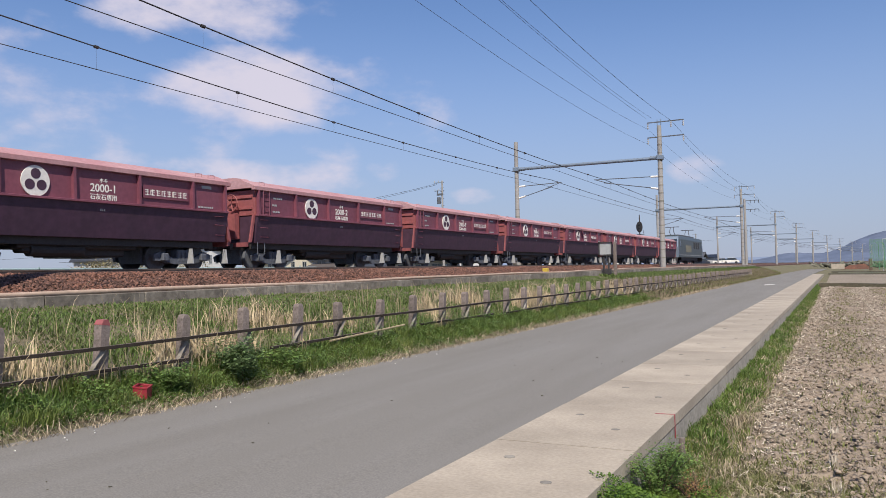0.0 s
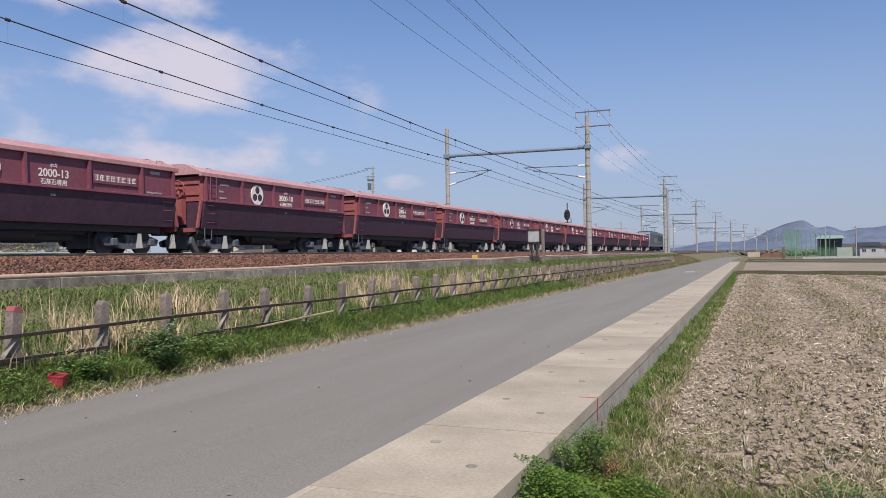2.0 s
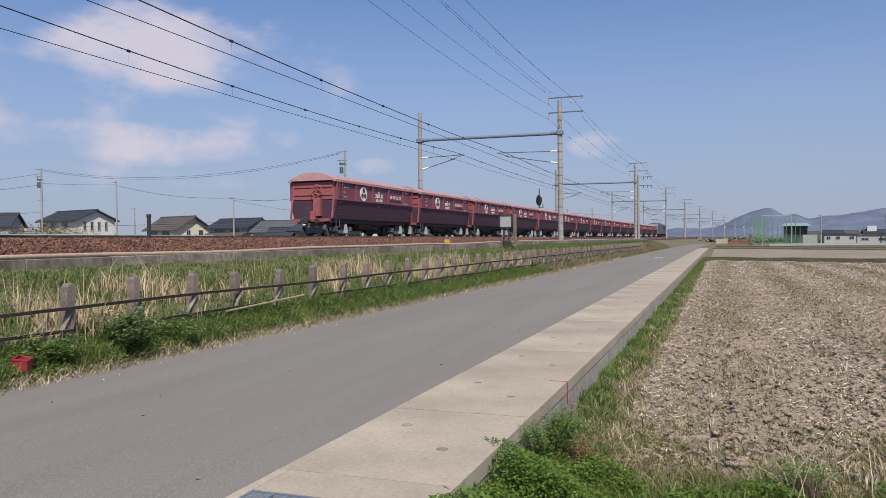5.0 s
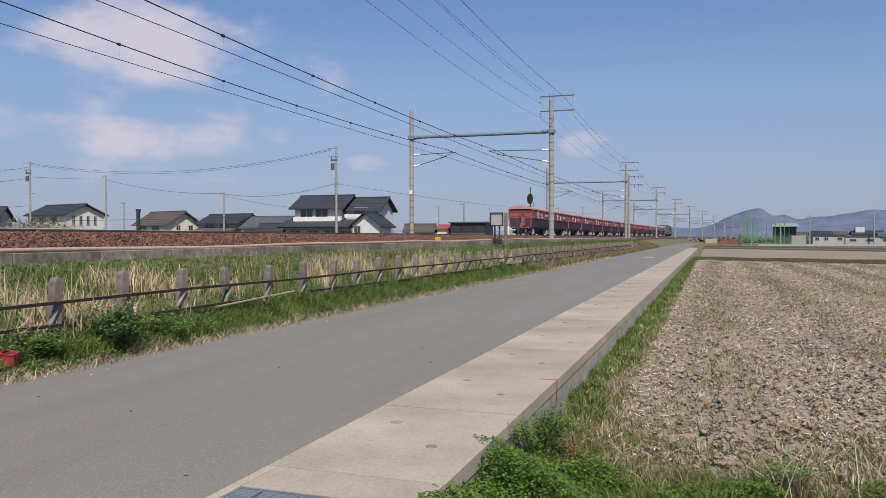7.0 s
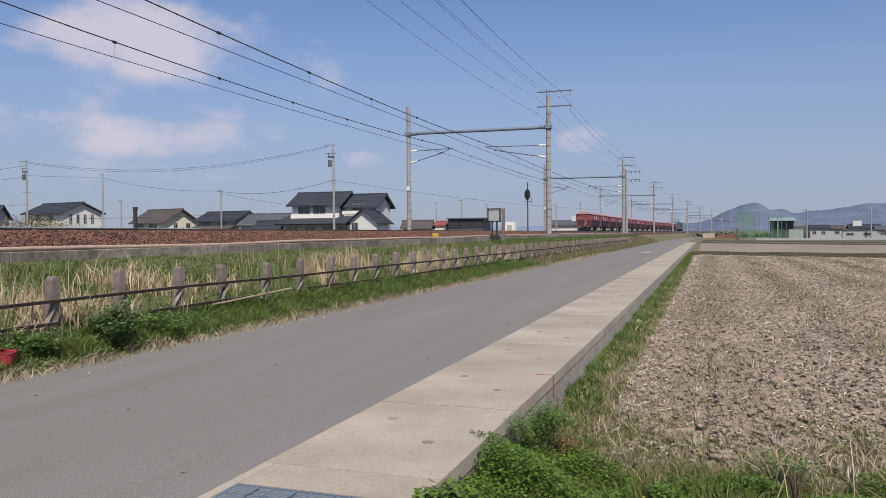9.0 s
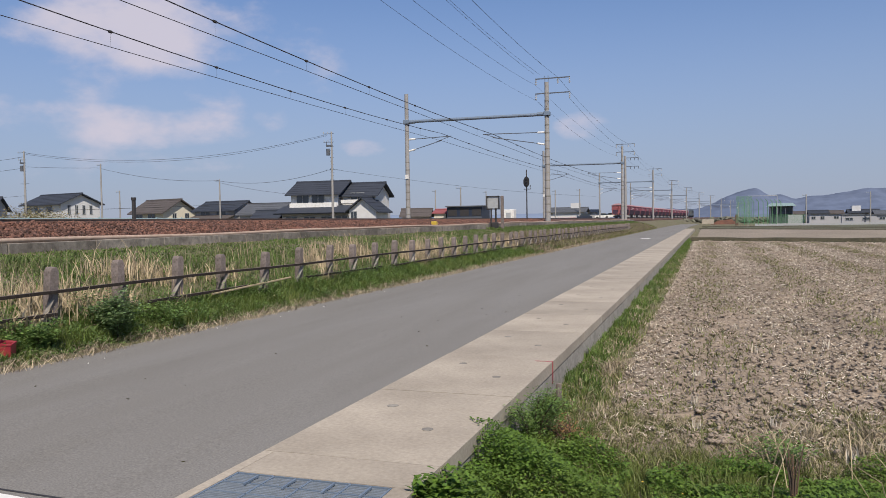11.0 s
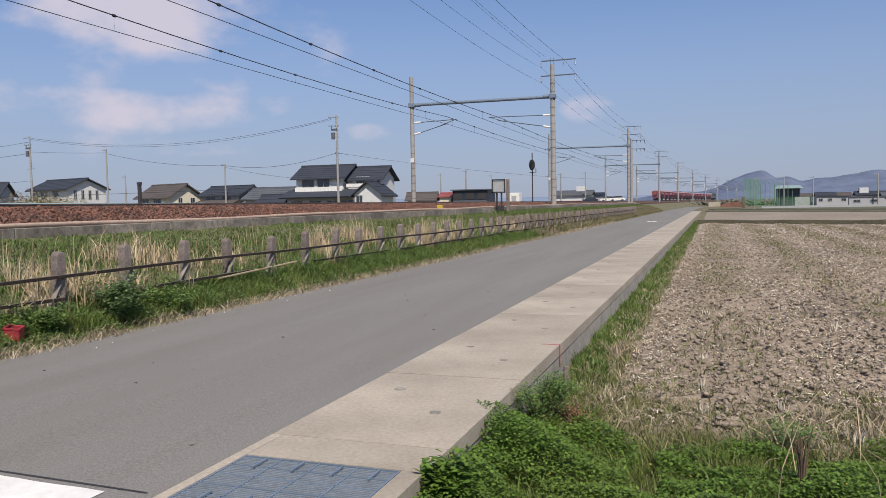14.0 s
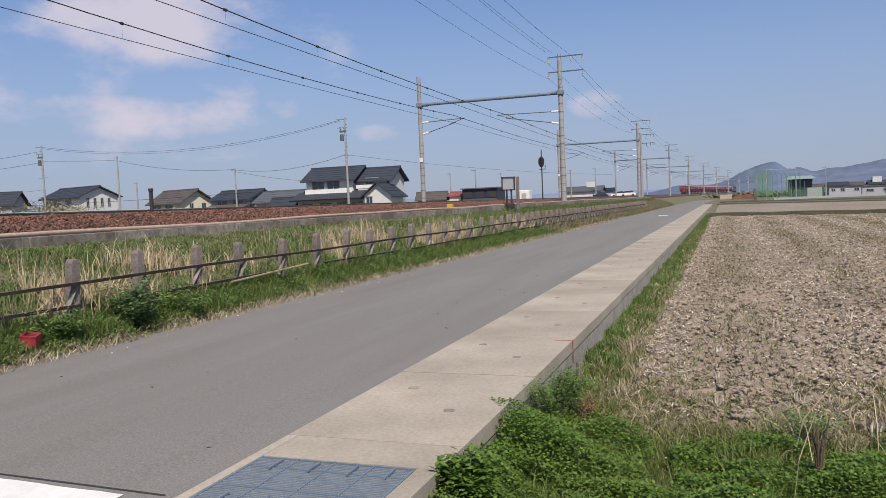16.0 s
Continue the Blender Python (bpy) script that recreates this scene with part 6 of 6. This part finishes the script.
hs = thing("house", "low grey-tiled house between larger houses", "house", "houses beyond the line", pose(-73.3, 119, 0.3, 0, 0, -5))
walls(hs, 0, 0, 8.0, 6, 3.2, M["wall_grey"], 1.5, "x")
gable(hs, 0, 0, 3.2, 4.0, 3.0, 1.6, 0.6, M["roof_grey"], "x")
walls(hs, 3.2, -3.8, 5.0, 3.6, 2.2, M["wall_white"])
gable(hs, 3.2, -3.8, 2.2, 2.5, 1.9, 1.3, 0.5, M["roof"], "x")

hs = thing("house", "dark gabled house at the edge of the village", "house", "houses beyond the line", pose(-147, 121, 0.8, 0, 0, 30))
walls(hs, 0, 0, 12, 9, 4.8, M["wall_grey"], 2.4, "x")
gable(hs, 0, 0, 4.8, 6, 4.5, 2.5, 0.7, M["roof"], "x")

hs = thing("house", "small brown-roofed house behind the railway mast", "house", "houses beyond the line", pose(-49.8, 131, 0.2, 0, 0, 12))
walls(hs, 0, 0, 4.8, 4, 2.5, M["wall_grey"], 1.0, "x")
gable(hs, 0, 0, 2.5, 2.4, 2.0, 1.1, 0.5, M["roof_brown"], "x")

shed = thing("shed", "dark navy sheet-metal shed with a flat roof", "shed", at=pose(-40.0, 131, 0.3))
b = B()
box(b, 0, 0, 1.9, 6.4, 5, 3.8)
part("wall", b, M["navy"], shed)
b = B()
box(b, 0, -0.1, 3.92, 6.9, 5.6, 0.18)
part("roof", b, M["roof_grey"], shed)
for x in (-2.2, 0, 2.2):
    b = B()
    box(b, x, -2.53, 2.9, 1.6, 0.06, 1.3)
    part("shutter", b, M["dark"], shed)
b = B()
box(b, 0, -2.56, 1.5, 6.3, 0.05, 1.2)
part("fence_panel", b, M["bogie"], shed)
sh = thing("shed", "small shed with a faded red roof", "shed", at=pose(-44.9, 131, 0.3))
walls(sh, 0, 0, 2.2, 3, 2.8, M["wall_cream"])
gable(sh, 0, 0, 2.8, 1.1, 1.5, 0.5, 0.3, M["redend"], "x")
bx = thing("storage_box", "white box-shaped container beyond the tracks", "container", at=pose(-27.3, 110, 0.5))
b = B()
box(b, 0, 0, 1.35, 1.6, 1.6, 2.7, bevel=0.05)
part("body", b, M["white"], bx)
b = B()
box(b, 0, -0.82, 1.3, 0.7, 0.03, 1.9)
part("door", b, M["plate"], bx)

fb = thing("workshop", "low pale workshop with a grey roof and orange skirting", "building", at=pose(-34.5, 205, 0.4))
b = B()
box(b, 0, 0, 1.6, 9, 7, 3.2)
part("wall", b, M["wall_white"], fb)
gable(fb, 0, 0, 3.2, 4.5, 3.5, 1.0, 0.5, M["roof_grey"], "x")
b = B()
box(b, 1.6, 0.5, 4.6, 2.4, 2.0, 2.0)
part("penthouse", b, M["wall_white"], fb)
b = B()
box(b, -1, -3.56, 1.3, 6.5, 0.1, 0.9)
part("skirting", b, M["redend"], fb)
fb = thing("workshop", "long low navy-roofed building in the distance", "building", at=pose(-31.0, 214, 0.3))
b = B()
box(b, 0, 0, 1.6, 5.6, 6, 3.2)
part("wall", b, M["wall_grey"], fb)
gable(fb, 0, 0, 3.2, 2.8, 3.0, 0.5, 0.4, M["navy"], "x")


def car(at, paint, label):
    """A small parked car: body shell, glasshouse, wheels."""
    c = thing("car", label, "car", "parked cars", at)
    b = B()
    prism(b, [(-1.9, 0.3), (-1.95, 0.75), (-1.2, 0.9), (1.3, 0.95), (1.9, 0.8), (1.95, 0.3)], "y", -0.8, 0.8)
    part("body", b, paint, c)
    b = B()
    prism(b, [(-1.3, 0.88), (-0.7, 1.42), (1.0, 1.45), (1.5, 0.93)], "y", -0.7, 0.7)
    part("cabin", b, M["glass"], c)
    b = B()
    box(b, 0.15, 0, 1.455, 1.6, 1.3, 0.05, bevel=0.02)
    part("roof", b, paint, c)
    for x in (-1.2, 1.2):
        for y in (-0.75, 0.75):
            b = B()
            rod(b, (x, y - 0.1, 0.3), (x, y + 0.1, 0.3), 0.3, None, 14)
            part("wheel", b, M["black"], c)
    return c


for x, y, z, paint, text in ((-24.0, 200, 1.75, M["white"], "white car parked beyond the railway"), (-30.2, 196, 1.6, M["navy"], "dark blue car parked beyond the railway"), (-27.0, 204, 1.7, M["white"], "white van-like car parked by the line")):
    car(pose(x + bend(y), y, z, 0, 0, 10), paint, text)
    bm = B()
    box(bm, 0, 0, -0.1, 4.6, 3.2, 1.4)
    ob = tagged(part("parking_base", bm, M["curb"]), "raised concrete parking place beyond the railway", "pavement", kind="structure")
    ob.location = (x + bend(y), y, z - 0.6)


# ---- utility poles and their wires ----
def utility_pole(x, y, base, top, full, label):
    p = thing("utility_pole", label, "utility pole", "utility poles", pose(x, y, base))
    hgt = top - base
    b = B()
    rod(b, (0, 0, -0.3), (0, 0, hgt), 0.19, 0.11, 10)
    part("pole", b, M["pole"], p)
    for z, w in ((hgt - 0.25, 1.6), (hgt - 1.4, 1.5)) if full else ((hgt - 0.3, 1.0),):
        b = B()
        box(b, -w * 0.3, 0, z, w, 0.09, 0.09)
        part("crossarm", b, M["galv"], p)
        for k in range(3):
            b = B()
            rod(b, (-w * 0.75 + k * w * 0.4, 0, z), (-w * 0.75 + k * w * 0.4, 0, z + 0.28), 0.06, 0.04, 6)
            part("insulator", b, M["plate"], p)
    if full:
        b = B()
        box(b, -0.35, 0, hgt - 1.9, 0.9, 0.3, 0.25)
        rod(b, (-0.75, 0, hgt - 1.9), (-0.75, 0, hgt - 1.3), 0.06, None, 6)
        part("switch_gear", b, M["bogie"], p)
        b = B()
        rod(b, (-0.55, 0, hgt - 3.2), (-0.55, 0, hgt - 2.3), 0.26, None, 10)
        part("transformer", b, M["bogie"], p)
        b = B()
        box(b, 0, 0, hgt - 5.2, 1.7, 0.08, 0.08)
        part("crossarm", b, M["galv"], p)
        for z in np.arange(1.5, hgt - 0.8, 0.5):
            b = B()
            rod(b, (-0.28, 0, z), (0.28, 0, z), 0.018, None, 5)
            part("step", b, M["dark"], p)
    return p


utility_pole(-48.45, 95, 0.6, 14.1, True, "tall concrete utility pole with a transformer and steps")
utility_pole(-103.1, 95, 0.6, 13.9, True, "tall concrete utility pole with a transformer and crossarms")
utility_pole(-101.8, 110, 0.6, 12.8, False, "slender utility pole among the houses")
utility_pole(-115.6, 130, 0.6, 9.1, False, "slender utility pole among the houses")
utility_pole(-80.6, 115, 0.6, 9.6, False, "slender utility pole among the houses")
for x, y, top in ((-44.3, 140, 8.2), (-60.0, 170, 9.0), (-35.5, 190, 9.0), (-31.0, 200, 9.5), (-34.0, 170, 7.8), (-50.5, 180, 8.8), (-40.5, 210, 8.5)):
    utility_pole(x, y, 0.5, top, False, "thin grey utility pole far beyond the line")


def strung(a, b_, sag, r, n=16):
    a, b_ = Vector(a), Vector(b_)
    pts = []
    for k in range(n + 1):
        u = k / n
        p = a.lerp(b_, u)
        p.z -= 4 * sag * u * (1 - u)
        pts.append(p)
    tagged(tube("utility_wire", pts, r, M["dark"], None, 4), "thin dark power line between utility poles", "cable", "power lines")


strung((-102.9, 95, 13.6), (-49.2, 95, 13.75), 2.2, 0.02)
strung((-102.9, 95, 13.4), (-49.2, 95, 13.6), 2.3, 0.018)
strung((-103.0, 95, 11.4), (-101.9, 110, 12.1), 0.1, 0.02)
strung((-101.9, 110, 12.0), (-80.6, 115, 9.4), 0.8, 0.025)
strung((-80.6, 115, 9.3), (-48.6, 95, 9.0), 1.0, 0.025)
strung((-80.6, 115, 9.0), (-58.0, 113, 6.0), 0.5, 0.02)
strung((-103.1, 95, 13.0), (-150, 90, 12.5), 1.2, 0.025)
strung((-103.1, 95, 11.2), (-150, 90, 10.8), 1.0, 0.025)
strung((-103.1, 95, 6.8), (-160, 92, 5.5), 0.4, 0.02)
strung((-160, 118, 5.4), (-70, 112, 5.2), 0.4, 0.03)
strung((-48.4, 95, 9.0), (-20.0, 150, 6.0), 0.6, 0.015)

# ---- right-hand distance: ball court net, pavilion, sheds ----
court = thing("court_fence", "tall green net fence on posts round a ball court", "fence", at=pose(3.0, 152, 0))
for k in range(9):
    b = B()
    rod(b, (3.6 + k * 0.9, k * 1.5, 0.1), (3.6 + k * 0.9, k * 1.5, 4.4), 0.06, None, 6)
    rod(b, (3.6 + k * 0.9, k * 1.5, 4.4), (3.2 + k * 0.9, k * 1.5, 4.9), 0.05, None, 6)
    part("post", b, M["net"], court)
vs, fs = [], []
cells_x, cells_z = 60, 36
for i in range(cells_x + 1):
    for s in (0, 0.02):
        x = 2.2 + i * 0.045 + s * 0.6
        vs += [(x, 0, 0.6), (x, 0, 5.4)]
for k in range(0, len(vs), 4):
    fs.append((k, k + 2, k + 3, k + 1))
n0 = len(vs)
for j in range(cells_z + 1):
    z = 0.6 + j * 0.133
    vs += [(2.2, 0.01, z), (4.95, 0.01, z), (4.95, 0.01, z + 0.022), (2.2, 0.01, z + 0.022)]
    fs.append((n0 + j * 4, n0 + j * 4 + 1, n0 + j * 4 + 2, n0 + j * 4 + 3))
sheet("net", vs, fs, M["net"], court)
vs, fs = [], []
for i in range(90):
    x = 3.6 + i * 0.14
    vs += [(x, i * 0.23, 0.2), (x + 0.03, i * 0.23, 0.2), (x + 0.03, i * 0.23, 2.0), (x, i * 0.23, 2.0)]
    fs.append((i * 4, i * 4 + 1, i * 4 + 2, i * 4 + 3))
sheet("mesh_panel", vs, fs, M["net"], court)
b = B()
box(b, 1.9, 0.5, 1.0, 0.6, 0.5, 2.2)
tagged(part("dark_hut", b, M["wood"], None), "narrow brown wooden hut at the lane's end", "hut").location = (3.9, 166, 0)

pav = thing("pavilion", "dark open pavilion with a pale teal roof beside the ball court", "building", at=pose(16.05, 190, 0))
b = B()
box(b, 0, 1.2, 1.9, 4.7, 2.4, 4.0)
part("wall", b, M["green"], pav)
b = B()
prism(b, [(-3.0, 3.9), (-2.2, 4.6), (2.2, 4.6), (3.0, 3.9)], "y", -1.6, 2.8)
part("roof", b, M["teal"], pav)
b = B()
box(b, 0, -0.1, 2.35, 4.9, 0.3, 0.25)
part("balcony", b, M["bogie"], pav)
for x in (-2.3, -0.8, 0.8, 2.3):
    b = B()
    box(b, x, -1.2, 1.95, 0.14, 0.14, 3.95)
    part("post", b, M["bogie"], pav)
b = B()
box(b, 0, 0, 0.85, 2.9, 1.5, 2.1)
tagged(part("storage_hut", b, M["plate"]), "small pale storage hut beside the ball court", "hut").location = (18.5, 186, 0)
goal = thing("ball_goal", "thin grey goal of tall poles behind the ball court", "goal", at=pose(0, 170, 0))
for x in (8.1, 13.6):
    b = B()
    rod(b, (x, 0, -0.4), (x, 0, 5.9), 0.06, None, 6)
    part("post", b, M["plate"], goal)
b = B()
rod(b, (8.1, 0, 5.86), (13.6, 0, 5.82), 0.05, None, 6)
part("crossbar", b, M["plate"], goal)
for i, (x, y, w, hh, wm, rm) in enumerate(((34.0, 204, 7.2, 2.7, "wall_grey", "roof_grey"), (37.0, 216, 6.6, 3.4, "wall_grey", "roof"), (28.4, 230, 4.6, 3.5, "wall_grey", "roof"), (41.5, 210, 6, 2.8, "wall_grey", "roof_grey"), (49, 214, 8, 3.2, "wall_grey", "roof"), (23.2, 236, 5, 3.2, "wall_grey", "roof_brown"), (33.5, 244, 6, 3.4, "wall_grey", "roof_brown"), (60, 220, 9, 3.0, "wall_white", "roof"))):
    hs = thing("house", ("low white building", "grey house", "dark-roofed house", "white house")[i % 4] + " beyond the far field", "house", "houses beyond the fields", pose(x, y, -0.3, 0, 0, -6 + 4 * i % 9))
    hh *= 0.72
    walls(hs, 0, 0, w, 5, hh, M[wm])
    if i == 0:
        b = B()
        box(b, 0, 0, hh + 0.1, w + 0.4, 5.4, 0.2)
        part("roof", b, M["roof_grey"], hs)
    else:
        if i == 1:
            b = B()
            box(b, -1.6, 0, hh + 1.0, 2.0, 2.4, 1.7)
            part("roof_room", b, M["wall_white"], hs)
        gable(hs, 0, 0, hh, w / 2, 2.5, 0.65, 0.4, M[rm], "x")
    for u in (-0.28, 0.2):
        window(hs, u * w, -2.5, hh * 0.55, w * 0.2, hh * 0.3)
for x, y, top in ((21.3, 191, 6.5), (35.8, 200, 7.0), (46, 205, 6.4)):
    utility_pole(x, y, -0.3, top, False, "thin grey pole beyond the far field")
# white wall along the court
b = B()
box(b, 0, 0, 0.2, 40, 0.15, 0.45)
tagged(part("boundary_wall", b, M["plate"]), "low white wall along the far field", "wall").location = (30, 180, -0.35)
# end wall and mound where the lane climbs
b = B()
box(b, 0, 0, 0.5, 2.6, 0.4, 1.1, bevel=0.03)
tagged(part("bridge_parapet", b, M["concrete"]), "pale concrete parapet at the lane's end", "wall").location = (0.35, 190, 0.1)
b = B()
prism(b, [(-3, 0), (-1.4, 0.9), (1.6, 1.2), (3.2, 0)], "y", -2, 2)
tagged(part("earth_mound", b, M["ballast"]), "reddish earth mound at the lane's end", "mound", kind="structure").location = (4.0, 196, -0.1)

# scrub and low hedges along the horizon
M["wood_far"] = material("far_foliage", (0.09, 0.10, 0.065), 0.9, vary=0.2, grain=0.6, patch=0.05, bump=0, second=(0.14, 0.13, 0.105), island=0.3)
n = 5200
x, y = rng.uniform(-260, 180, n), rng.uniform(250, 340, n)
lumps("far_trees", "low grey-green line of distant gardens and scrub", x, y, 0.1 + 1.3 * np.clip(patchy(x, y, 40, 30), 0, 1) * rng.uniform(0, 1, n), rng.uniform(0.5, 1.3, n), M["wood_far"], 0.6, "trees")


# ---- hills on the horizon ----
def ridge(name, label, y, base, peaks, x0, x1, mat, step):
    """A long hill: crest height from broad humps, with a rough wooded outline, sloping back and front."""
    vs, fs = [], []
    xs = np.arange(x0, x1, step)
    for i, x in enumerate(xs):
        top = base + sum(hh * math.exp(-((x - c) / w) ** 2) for c, w, hh in peaks)
        top += 0.05 * top * noise.noise(Vector((x * 0.02, 0, 1))) + 1.6 * noise.noise(Vector((x * 0.11, 0, 5)))
        for dy, f in ((-350, -0.02), (-200, 0.35), (-80, 0.8), (0, 1.0), (250, 0.0)):
            bump_ = 1 + 0.10 * noise.noise(Vector((x * 0.03, dy * 0.02, 9))) if 0 < f < 1 else 1
            vs.append((x, y + dy, top * f * bump_))
    for i in range(len(xs) - 1):
        for j in range(4):
            a = i * 5 + j
            fs.append((a, a + 5, a + 6, a + 1))
    return tagged(sheet(name, vs, fs, mat, None, True), label, "hill", kind="structure")


# no air between: both ridges carry their haze as base colour
ridge("backdrop_hill", "wooded hill on the horizon, blue-grey from haze in its colour", 2500, 6, [(380, 420, 58), (105, 55, 36), (145, 26, 18), (40, 40, 12), (205, 30, 12), (255, 28, -6), (560, 120, 20), (720, 130, 22), (440, 60, 9), (-125, 60, 12)], -420, 1500, M["hill"], 6)
ridge("backdrop_ridge", "far mountain ridge on the horizon, paled by haze in its colour", 4300, 14, [(-1900, 600, 30), (-900, 500, 22), (-2600, 500, 34), (200, 700, 30), (1200, 600, 60)], -4200, 3200, M["mist"], 40)
motions()
